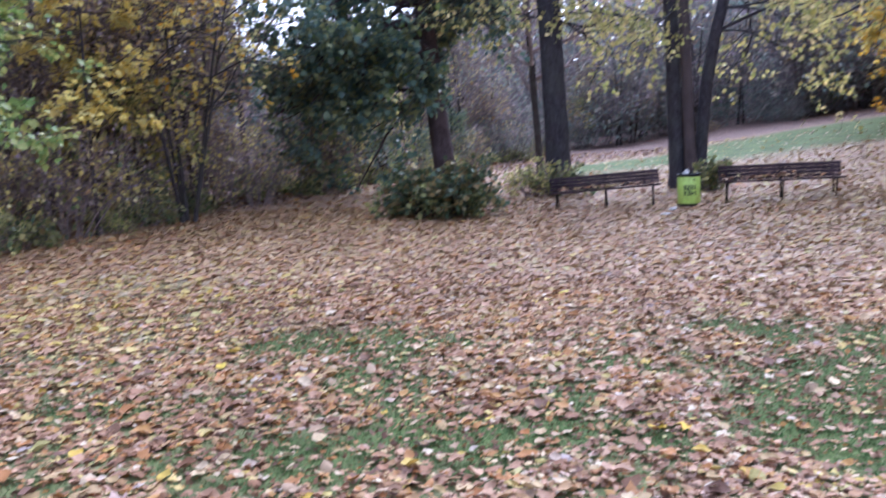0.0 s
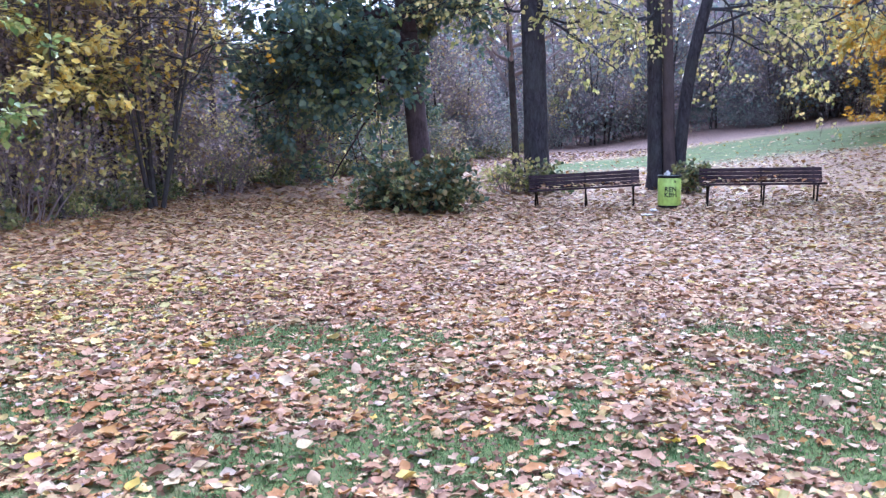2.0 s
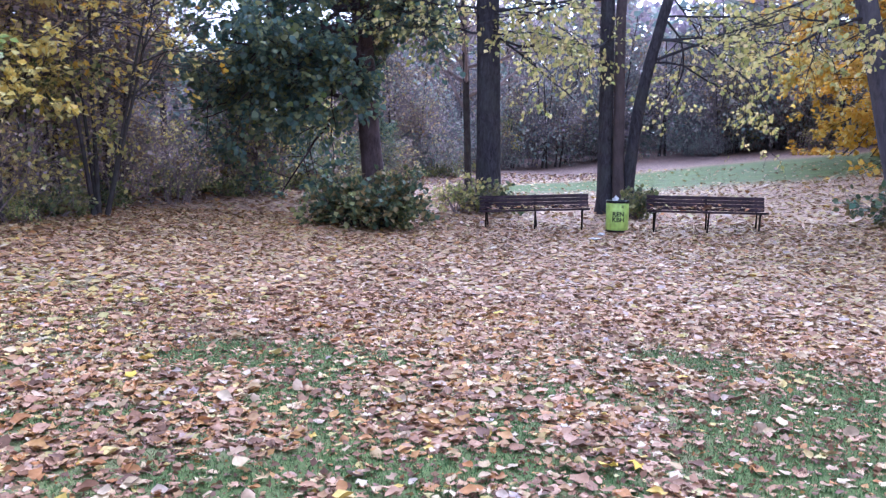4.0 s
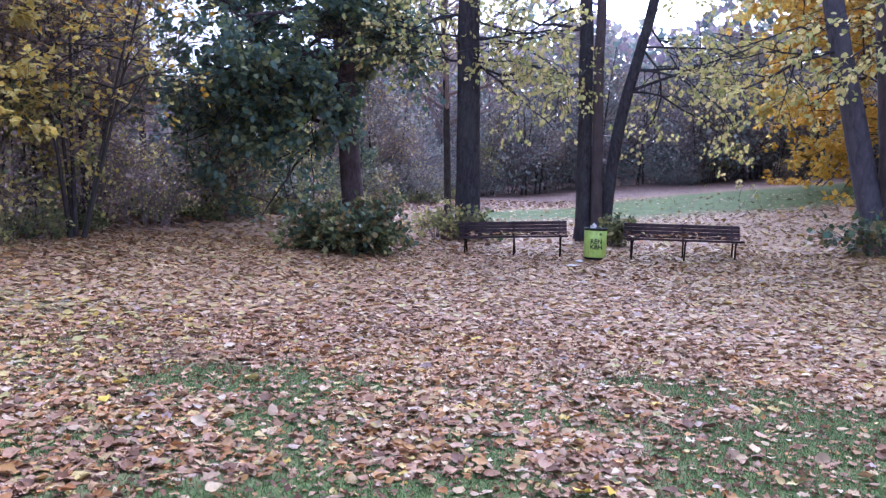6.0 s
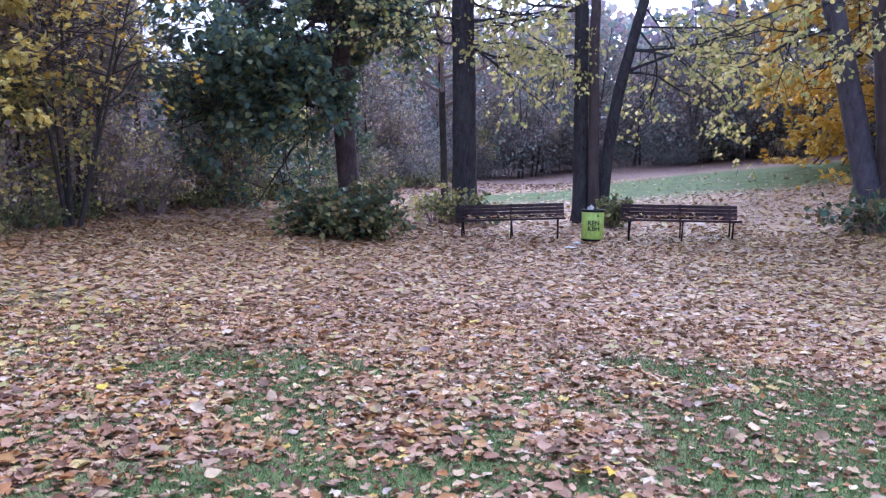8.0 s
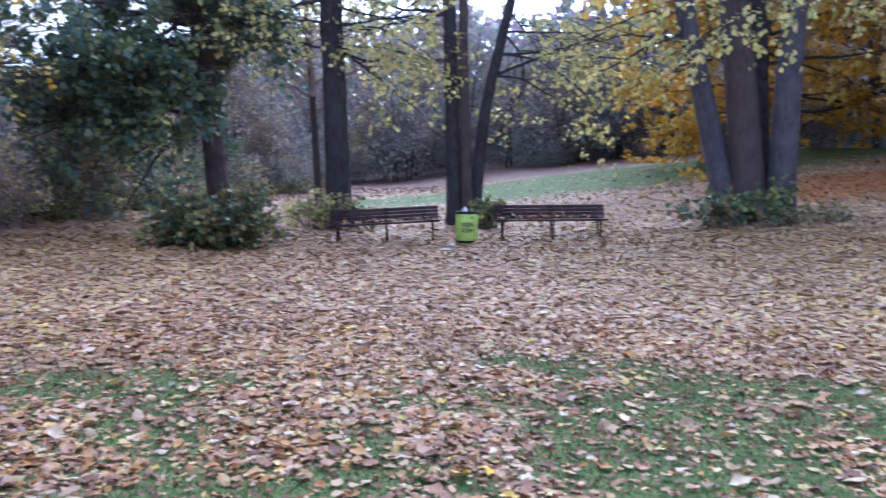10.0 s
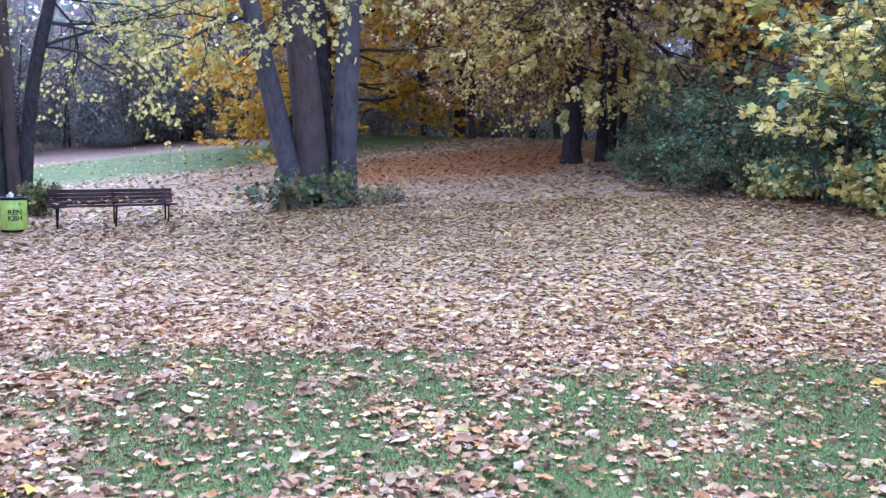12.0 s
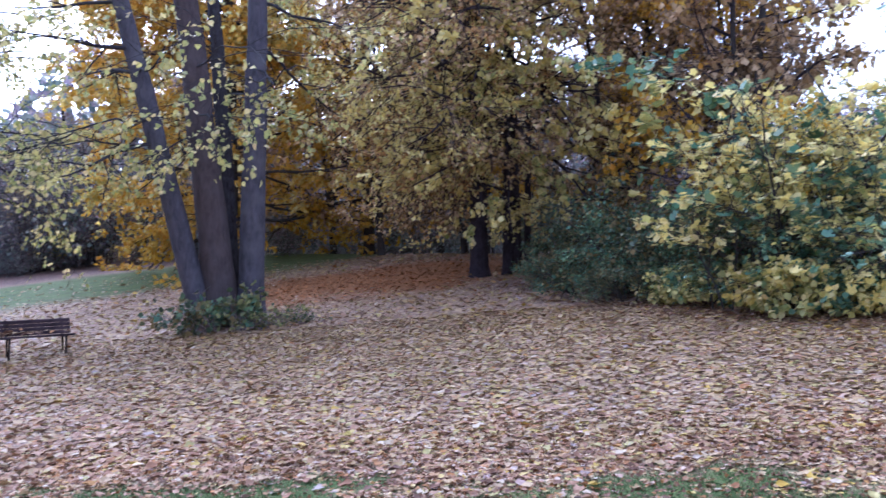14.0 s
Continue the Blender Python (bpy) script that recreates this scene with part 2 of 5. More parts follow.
def leaf_material(name, colours, glow=0.3, rough=0.55, single=False):
    """Leaf colours drawn at random per leaf, mottled; glow is the share of light let through."""
    m, n, l, p = material(name, rough)
    step = 1.0 / len(colours)
    r = ramp(n, [(i * step, c) for i, c in enumerate(colours)], "LINEAR")
    if single:
        src = n.new("ShaderNodeObjectInfo").outputs["Random"]
    else:
        src = n.new("ShaderNodeNewGeometry").outputs["Random Per Island"]
    l.new(src, r.inputs["Fac"])
    where = n.new("ShaderNodeTexCoord").outputs["Object"]
    mott = n.new("ShaderNodeTexNoise")
    mott.inputs["Scale"].default_value, mott.inputs["Detail"].default_value = 45, 3
    l.new(where, mott.inputs["Vector"])
    big = n.new("ShaderNodeTexNoise")
    big.inputs["Scale"].default_value = 0.9
    l.new(where, big.inputs["Vector"])
    add = n.new("ShaderNodeMath")
    add.operation = "ADD"
    l.new(mott.outputs["Fac"], add.inputs[0]), l.new(big.outputs["Fac"], add.inputs[1])
    val = n.new("ShaderNodeMapRange")
    val.inputs["From Min"].default_value, val.inputs["From Max"].default_value = 0.6, 1.4
    val.inputs["To Min"].default_value, val.inputs["To Max"].default_value = 0.68, 1.3
    l.new(add.outputs[0], val.inputs["Value"])
    hsv = n.new("ShaderNodeHueSaturation")
    l.new(val.outputs[0], hsv.inputs["Value"]), l.new(r.outputs["Color"], hsv.inputs["Color"])
    l.new(hsv.outputs["Color"], p.inputs["Base Color"])
    if glow:
        t = n.new("ShaderNodeBsdfTranslucent")
        l.new(hsv.outputs["Color"], t.inputs["Color"])
        mix = n.new("ShaderNodeMixShader")
        mix.inputs["Fac"].default_value = glow
        l.new(p.outputs[0], mix.inputs[1]), l.new(t.outputs[0], mix.inputs[2])
        l.new(mix.outputs[0], n["Material Output"].inputs["Surface"])
    return m


def bark_material(name, dark, light, moss=None, fine=1.0):
    m, n, l, p = material(name, 0.9)
    tc = n.new("ShaderNodeTexCoord")
    mp = n.new("ShaderNodeMapping")
    mp.inputs["Scale"].default_value = (10 * fine, 10 * fine, 3.0 * fine)
    l.new(tc.outputs["Object"], mp.inputs["Vector"])
    ridge = n.new("ShaderNodeTexNoise")
    ridge.inputs["Scale"].default_value, ridge.inputs["Detail"].default_value, ridge.inputs["Roughness"].default_value = 1.5, 8, 0.68
    ridge.inputs["Distortion"].default_value = 0.7
    l.new(mp.outputs[0], ridge.inputs["Vector"])
    patch = n.new("ShaderNodeTexNoise")
    patch.inputs["Scale"].default_value, patch.inputs["Detail"].default_value = 1.7, 4
    l.new(tc.outputs["Object"], patch.inputs["Vector"])
    r1 = ramp(n, [(0.32, dark), (0.68, light)])
    l.new(ridge.outputs["Fac"], r1.inputs["Fac"])
    r2 = ramp(n, [(0.45, (0, 0, 0)), (0.70, (1, 1, 1))])
    l.new(patch.outputs["Fac"], r2.inputs["Fac"])
    mix = n.new("ShaderNodeMixRGB")
    mix.inputs["Color2"].default_value = (*(moss or tuple(c * 1.35 for c in light)), 1)
    l.new(r1.outputs["Color"], mix.inputs["Color1"])
    half = n.new("ShaderNodeMath")
    half.operation, half.inputs[1].default_value = "MULTIPLY", 0.55
    l.new(r2.outputs["Color"], half.inputs[0]), l.new(half.outputs[0], mix.inputs["Fac"])
    l.new(mix.outputs["Color"], p.inputs["Base Color"])
    b = n.new("ShaderNodeBump")
    b.inputs["Strength"].default_value, b.inputs["Distance"].default_value = 0.8, 0.03
    l.new(ridge.outputs["Fac"], b.inputs["Height"]), l.new(b.outputs[0], p.inputs["Normal"])
    return m


BARK_GREY = bark_material("bark_grey", (0.013, 0.012, 0.015), (0.082, 0.073, 0.087), (0.074, 0.078, 0.074))
BARK_SMOOTH = bark_material("bark_smooth_grey", (0.046, 0.043, 0.053), (0.122, 0.110, 0.136), (0.148, 0.142, 0.160), 0.6)
BARK_BROWN = bark_material("bark_brown", (0.057, 0.043, 0.047), (0.111, 0.086, 0.086), (0.114, 0.096, 0.100), 0.6)
BARK_DARK = bark_material("bark_dark", (0.026, 0.022, 0.023), (0.086, 0.071, 0.071), (0.083, 0.086, 0.075))
BARK_BLACK = bark_material("bark_black", (0.012, 0.009, 0.013), (0.056, 0.044, 0.055))
BARK_RED = bark_material("bark_reddish", (0.036, 0.027, 0.030), (0.112, 0.084, 0.091))
TWIG = bark_material("twig_bark", (0.139, 0.104, 0.100), (0.363, 0.283, 0.276))


# greyer twig bark for the far trees, with haze put into its colour
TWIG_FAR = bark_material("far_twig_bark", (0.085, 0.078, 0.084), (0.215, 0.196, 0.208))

LEAF_TAN = leaf_material("leaf_tan", [(0.183, 0.089, 0.048), (0.345, 0.195, 0.117), (0.441, 0.259, 0.163), (0.479, 0.298, 0.193), (0.296, 0.149, 0.080), (0.412, 0.251, 0.125)], 0.12, 0.6)
LEAF_CREAM = leaf_material("leaf_cream", [(0.499, 0.355, 0.180), (0.471, 0.332, 0.201), (0.585, 0.440, 0.261), (0.424, 0.291, 0.140)], 0.12, 0.5)
LEAF_BROWN = leaf_material("leaf_brown", [(0.127, 0.066, 0.039), (0.230, 0.121, 0.072), (0.322, 0.165, 0.094), (0.172, 0.094, 0.066)], 0.08, 0.65)
LEAF_YELLOW = leaf_material("leaf_yellow", [(0.533, 0.350, 0.056), (0.486, 0.387, 0.112), (0.580, 0.432, 0.160), (0.431, 0.372, 0.144)], 0.15, 0.5)
LEAF_ORANGE = leaf_material("leaf_orange", [(0.360, 0.160, 0.048), (0.416, 0.208, 0.080), (0.288, 0.120, 0.040), (0.440, 0.240, 0.080)], 0.12, 0.6)
LEAF_BEECH = leaf_material("leaf_beech_fallen", [(0.301, 0.129, 0.046), (0.429, 0.181, 0.065), (0.524, 0.234, 0.087), (0.254, 0.106, 0.040)], 0.1, 0.65)
LEAF_PINK = leaf_material("leaf_faded_pink", [(0.470, 0.308, 0.230), (0.545, 0.423, 0.324), (0.432, 0.258, 0.180), (0.338, 0.262, 0.252), (0.564, 0.460, 0.324)], 0.1, 0.5)
LITTER = [LEAF_TAN, LEAF_CREAM, LEAF_BROWN, LEAF_YELLOW, LEAF_ORANGE, LEAF_BEECH, LEAF_PINK]

CROWN_DARK = leaf_material("crown_dark_green", [(0.092, 0.157, 0.136), (0.133, 0.214, 0.154), (0.082, 0.138, 0.126), (0.178, 0.248, 0.158), (0.296, 0.316, 0.140)], 0.34, 0.34)
CROWN_LIME = leaf_material("crown_yellow_green", [(0.605, 0.548, 0.168), (0.755, 0.630, 0.236), (0.483, 0.494, 0.151), (0.845, 0.685, 0.335), (0.392, 0.411, 0.134)], 0.42, 0.45)
CROWN_GOLD = leaf_material("crown_gold", [(0.674, 0.385, 0.043), (0.756, 0.481, 0.059), (0.572, 0.292, 0.036), (0.737, 0.522, 0.099)], 0.42, 0.5)
CROWN_OLIVE = leaf_material("crown_olive_brown", [(0.278, 0.189, 0.108), (0.417, 0.273, 0.129), (0.202, 0.147, 0.088), (0.510, 0.336, 0.157), (0.617, 0.458, 0.273)], 0.38, 0.5)
CROWN_COPPER = leaf_material("crown_copper", [(0.600, 0.360, 0.126), (0.480, 0.270, 0.096), (0.672, 0.468, 0.204), (0.396, 0.228, 0.096)], 0.45, 0.5)
CROWN_YELLOW = leaf_material("crown_yellow", [(0.759, 0.597, 0.130), (0.850, 0.701, 0.211), (0.623, 0.449, 0.099), (0.691, 0.627, 0.261)], 0.55, 0.5)
CROWN_PALE = leaf_material("crown_pale_yellow", [(0.795, 0.678, 0.268), (0.888, 0.782, 0.371), (0.655, 0.572, 0.185), (0.818, 0.678, 0.206)], 0.52, 0.45)
CROWN_BLUEGREEN = leaf_material("crown_blue_green", [(0.106, 0.230, 0.148), (0.166, 0.310, 0.197), (0.084, 0.173, 0.111), (0.238, 0.344, 0.173)], 0.35, 0.42)
CROWN_FRESH = leaf_material("crown_fresh_green", [(0.150, 0.244, 0.081), (0.240, 0.329, 0.098), (0.340, 0.395, 0.115), (0.450, 0.451, 0.149), (0.190, 0.282, 0.086)], 0.45, 0.45)
# two lightened, greyed leaf colours: the wood's haze is painted into them
CROWN_HAZE_GREEN = leaf_material("crown_hazed_green", [(0.222, 0.310, 0.283), (0.309, 0.382, 0.330), (0.185, 0.249, 0.249), (0.418, 0.445, 0.361), (0.482, 0.469, 0.430)], 0.3, 0.55)
CROWN_HAZE_MAUVE = leaf_material("crown_hazed_mauve", [(0.356, 0.287, 0.352), (0.465, 0.378, 0.434), (0.275, 0.233, 0.311), (0.545, 0.437, 0.394)], 0.3, 0.6)
SHRUB_MIX = leaf_material("shrub_yellow_green", [(0.253, 0.276, 0.103), (0.391, 0.380, 0.149), (0.161, 0.196, 0.086), (0.552, 0.494, 0.207), (0.127, 0.167, 0.081)], 0.35, 0.5)
SHRUB_DARK = leaf_material("shrub_dark_green", [(0.066, 0.104, 0.058), (0.095, 0.138, 0.072), (0.053, 0.082, 0.048), (0.152, 0.172, 0.072), (0.257, 0.190, 0.076)], 0.3, 0.42)


def ground_material():
    m, n, l, p = material("leafy_lawn", 0.85)
    geo = n.new("ShaderNodeNewGeometry").outputs["Position"]
    # fallen leaves, one cell a leaf
    cells = n.new("ShaderNodeTexVoronoi")
    cells.inputs["Scale"].default_value = 14.0
    warp = n.new("ShaderNodeTexNoise")
    warp.inputs["Scale"].default_value = 9.0
    l.new(geo, warp.inputs["Vector"])
    off = n.new("ShaderNodeVectorMath")
    off.operation = "MULTIPLY_ADD"
    off.inputs[1].default_value = (0.12, 0.12, 0.0)
    l.new(warp.outputs["Color"], off.inputs[0]), l.new(geo, off.inputs[2])
    l.new(off.outputs[0], cells.inputs["Vector"])
    pick = n.new("ShaderNodeSeparateColor")
    l.new(cells.outputs["Color"], pick.inputs["Color"])
    fallen = ramp(n, [(0.0, (0.16, 0.102, 0.075)), (0.25, (0.27, 0.172, 0.125)), (0.5, (0.38, 0.252, 0.178)), (0.75, (0.46, 0.325, 0.228)), (0.88, (0.50, 0.385, 0.26)), (0.97, (0.20, 0.13, 0.095))])
    l.new(pick.outputs[0], fallen.inputs["Fac"])
    beech = ramp(n, [(0.0, (0.15, 0.066, 0.027)), (0.5, (0.29, 0.130, 0.050)), (0.95, (0.37, 0.175, 0.070))])
    l.new(pick.outputs[1], beech.inputs["Fac"])
    orange = n.new("ShaderNodeAttribute")
    orange.attribute_name = "beech"
    mix1 = n.new("ShaderNodeMixRGB")
    l.new(orange.outputs["Fac"], mix1.inputs["Fac"]), l.new(fallen.outputs["Color"], mix1.inputs["Color1"]), l.new(beech.outputs["Color"], mix1.inputs["Color2"])
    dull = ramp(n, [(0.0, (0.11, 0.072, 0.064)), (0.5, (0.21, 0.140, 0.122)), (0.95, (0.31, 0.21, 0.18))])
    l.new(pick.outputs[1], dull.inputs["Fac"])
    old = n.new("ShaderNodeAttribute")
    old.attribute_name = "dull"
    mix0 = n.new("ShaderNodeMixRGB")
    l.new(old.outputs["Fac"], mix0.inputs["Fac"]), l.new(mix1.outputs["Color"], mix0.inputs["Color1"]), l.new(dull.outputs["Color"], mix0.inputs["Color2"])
    # grass and bare soil
    gn = n.new("ShaderNodeTexNoise")
    gn.inputs["Scale"].default_value, gn.inputs["Detail"].default_value, gn.inputs["Roughness"].default_value = 55, 4, 0.7
    l.new(geo, gn.inputs["Vector"])
    gw = n.new("ShaderNodeTexNoise")
    gw.inputs["Scale"].default_value, gw.inputs["Detail"].default_value = 1.3, 3
    l.new(geo, gw.inputs["Vector"])
    green = ramp(n, [(0.28, (0.056, 0.050, 0.023)), (0.46, (0.082, 0.120, 0.036)), (0.72, (0.150, 0.205, 0.062))])
    l.new(gn.outputs["Fac"], green.inputs["Fac"])
    wide = ramp(n, [(0.3, (0.7, 0.75, 0.7)), (0.7, (1.25, 1.2, 1.1))])
    l.new(gw.outputs["Fac"], wide.inputs["Fac"])
    mul = n.new("ShaderNodeMixRGB")
    mul.blend_type, mul.inputs["Fac"].default_value = "MULTIPLY", 1.0
    l.new(green.outputs["Color"], mul.inputs["Color1"]), l.new(wide.outputs["Color"], mul.inputs["Color2"])
    grass = n.new("ShaderNodeAttribute")
    grass.attribute_name = "grass"
    edge = n.new("ShaderNodeMath")
    edge.operation = "MULTIPLY_ADD"
    edge.inputs[1].default_value, edge.inputs[2].default_value = 0.7, -0.35
    l.new(gn.outputs["Fac"], edge.inputs[0])
    tot = n.new("ShaderNodeMath")
    tot.use_clamp = True
    l.new(edge.outputs[0], tot.inputs[0]), l.new(grass.outputs["Fac"], tot.inputs[1])
    mix2 = n.new("ShaderNodeMixRGB")
    l.new(tot.outputs[0], mix2.inputs["Fac"]), l.new(mix0.outputs["Color"], mix2.inputs["Color1"]), l.new(mul.outputs["Color"], mix2.inputs["Color2"])
    l.new(mix2.outputs["Color"], p.inputs["Base Color"])
    b = n.new("ShaderNodeBump")
    b.inputs["Strength"].default_value, b.inputs["Distance"].default_value = 0.5, 0.03
    h = n.new("ShaderNodeMath")
    h.operation = "ADD"
    l.new(pick.outputs[2], h.inputs[0]), l.new(gn.outputs["Fac"], h.inputs[1])
    l.new(h.outputs[0], b.inputs["Height"]), l.new(b.outputs[0], p.inputs["Normal"])
    return m


# ---- ground: one sheet to the horizon ----
def spread(fine0, fine1, step, mid0, mid1, mid, far):
    c = np.arange(fine0, fine1, step)
    c = np.r_[np.arange(mid0, fine0, mid), c, np.arange(fine1, mid1, mid)]
    out = far * (np.arange(1, 11) / 10.0) ** 2
    return np.r_[(c[0] - out)[::-1], c, c[-1] + out]


gx, gy = spread(-6, 11, 0.22, -24, 46, 0.7, 500), spread(2, 12, 0.22, -12, 56, 0.7, 500)
X, Y = np.meshgrid(gx, gy)
Z = ground_z(X, Y) + 0.03 * (value_noise(X, Y, 1.1, 3) - 0.5)
nx, ny = len(gx), len(gy)
q = np.arange((ny - 1) * nx).reshape(ny - 1, nx)[:, :-1].ravel()
ground = new("ground", array_mesh("ground", np.c_[X.ravel(), Y.ravel(), Z.ravel()], np.stack([q, q + 1, q + nx + 1, q + nx], -1), [ground_material()]))
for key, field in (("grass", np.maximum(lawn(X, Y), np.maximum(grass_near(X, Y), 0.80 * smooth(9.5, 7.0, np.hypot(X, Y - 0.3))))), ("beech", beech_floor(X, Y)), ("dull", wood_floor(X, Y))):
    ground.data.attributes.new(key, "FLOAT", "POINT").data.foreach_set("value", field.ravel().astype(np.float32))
tagged(ground, "park lawn strewn with fallen autumn leaves", "ground", kind="structure")


# ---- trees ----
def grow(rng, wood, tips, p, d, length, r, spec, depth):
    """A limb with its boughs and twigs; tips gathers the places of leaves."""
    cheap = spec.get("cheap", False)
    n = min(max(3, int(length / 0.45)), 6 if cheap else 9) if depth == 2 else ((3 if cheap else min(max(3, int(length / 0.45)), 6)) if depth else (1 if cheap else 2))
    pts = bend(rng, p, d, length, n, spec["wobble"], spec["lift"][depth])
    radii = np.linspace(r, max(r * 0.22, 0.004), len(pts))
    if depth or not (spec.get("haze") or spec.get("plain_ends")):
        wood.add(*tube(pts, radii, (4 if cheap else 6) if depth == 2 else (4 if depth == 1 and not cheap else 3)))
    if depth == 0:
        NODES.append((*pts[-2], *(pts[-1] - pts[-2]) / np.linalg.norm(pts[-1] - pts[-2])))
        k = rng.poisson(spec["leaves"])
        for _ in range(k):
            f = rng.uniform(0.15, 1.0) * (len(pts) - 1)
            i = min(int(f), len(pts) - 2)
            q = pts[i] + (pts[i + 1] - pts[i]) * (f - i)
            a = (pts[i + 1] - pts[i]) / np.linalg.norm(pts[i + 1] - pts[i]) + rng.standard_normal(3) * 0.8 + (0, 0, spec["hang"])
            tips.append((*(q + rng.standard_normal(3) * spec.get("scatter", 0.04)), *a))
        return
    for _ in range(spec["split"][depth]):
        f = rng.uniform(0.22 if depth == 2 else 0.1, 1.0) * (len(pts) - 1)
        i = min(int(f), len(pts) - 2)
        q = pts[i] + (pts[i + 1] - pts[i]) * (f - i)
        a = pts[i + 1] - pts[i]
        a = a / np.linalg.norm(a)
        side = rng.standard_normal(3) * (1, 1, spec.get("flat", 0.7))
        side -= a * side.dot(a)
        side /= np.linalg.norm(side)
        out = a * 0.75 + side * 0.85
        l2 = length * rng.uniform(0.32, 0.55) * (1.15 - 0.5 * f / len(pts)) if depth == 2 else rng.uniform(*spec["twig"])
        grow(rng, wood, tips, q, out / np.linalg.norm(out), l2, max(radii[i] * 0.55, 0.005), spec, depth - 1)


BASE = dict(wobble=0.16, lift=(-0.05, 0.0, 0.04), leaves=9, hang=-0.4, split=(0, 6, 7), twig=(0.35, 0.8))


def clumped(tips, seed, gaps):
    """Which leaves stay where the foliage hangs in clumps with hollows between."""
    u = tips[:, 0] + 0.37 * tips[:, 1]
    v = tips[:, 2] * 1.6 - 0.21 * tips[:, 0] + 0.3 * tips[:, 1]
    return 0.65 * value_noise(u, v, 0.9, seed) + 0.35 * value_noise(u, v, 0.4, seed + 1) > gaps


def by_bough(rng, bough, kinds):
    """One leaf colour for most of a bough, another for some of its leaves."""
    bough = np.asarray(bough, int)
    own = rng.integers(0, kinds, bough.max() + 1)[bough]
    return np.where(rng.uniform(0, 1, len(bough)) < 0.72, own, rng.integers(0, kinds, len(bough)))


def tree(name, seed, x, y, stems, limbs, spec, bark, crown, leaf, size, label, category="tree", shape=LEAF_PLAIN, up=0.5, joined=False, turn=0.0, z=None):
    """stems: (dx, dy, lean x, lean y, height, radius); limbs: (stem, height, azimuth, rise, length, radius)."""
    rng = np.random.default_rng(seed)
    root = tagged(thing(name, x, y, z, turn), label, category)
    lines = []
    for k, (dx, dy, lx, ly, h, r, *own) in enumerate(stems):
        own, curve = own[:1], (own[1] if len(own) > 1 else 0.0)
        n = max(6, int(h / 0.6))
        t = np.linspace(0, 1, n + 1)
        sway = np.cumsum(rng.standard_normal((n + 1, 2)), axis=0) * 0.012 * h / n ** 0.5 * t[:, None]
        pts = np.c_[dx + lx * h * t + curve * (h * t) ** 2 / np.sqrt(1 + (h * t / 8.5) ** 4) + sway[:, 0], dy + ly * h * t + sway[:, 1], h * t - 0.15]
        rad = r * (1 - (0.45 if r > 0.15 else 0.7) * t) + r * 0.40 * np.exp(-t * h / 0.28)
        lines.append((pts, rad))
        v, f = tube(pts, rad, 14 if r > 0.12 else 7, 0.05 if r > 0.12 else 0.03, rng)
        child("trunk", array_mesh("trunk", v, f, [own[0] if own else bark]), root)
    tips, wood, bough, bough_ends = [], Wood(), [], []
    NODES.clear()
    for k, h, az, rise, length, r in limbs:
        pts, rad = lines[k]
        i = int(np.clip(np.searchsorted(pts[:, 2], h), 1, len(pts) - 1))
        a = radians(az)
        d = np.array([math.sin(a) * math.cos(radians(rise)), math.cos(a) * math.cos(radians(rise)), math.sin(radians(rise))])
        if not joined:
            wood = Wood()
        grow(rng, wood, tips, pts[i], d, length, min(r, rad[i] * 0.8), spec, 2)
        bough += [len(bough_ends)] * (len(tips) - len(bough))
        bough_ends.append(len(tips))
        if not joined:
            child("limb", wood.mesh("limb", bark), root)
    if joined and wood.n:
        child("branchwork", wood.mesh("branchwork", spec.get("bark", TWIG)), root)
    fine_twigs(rng, spec, spec.get("bark", TWIG), root)
    if tips:
        tips, bough = np.array(tips), np.array(bough)
        keep = clumped(tips, seed, spec.get("gaps", -1.0))
        tips, bough = tips[keep], bough[keep]
        index = None
        mats = crown if isinstance(crown, list) else [crown]
        if len(mats) > 1:
            index = by_bough(rng, bough, len(mats))
        child("crown", leaves_mesh("crown", rng, tips[:, :3], tips[:, 3:], size * rng.uniform(0.65, 1.25, len(tips)), shape, mats, up, index), root, leaf)
    return root


def ring_limbs(rng, count, low, high, length, rise, r, stem=0, arc=(0, 360)):
    out = []
    for i in range(count):
        h = low + (high - low) * (i + rng.uniform(0.2, 0.8)) / count
        f = (h - low) / max(high - low, 0.1)
        out.append((stem, h, arc[0] + (arc[1] - arc[0]) * ((i * 0.381966 + rng.uniform(-0.06, 0.06)) % 1.0), rise + rng.uniform(-12, 12), length * (1 - 0.5 * f) * rng.uniform(0.8, 1.15), r * (1 - 0.5 * f)))
    return out


R = np.random.default_rng(7)
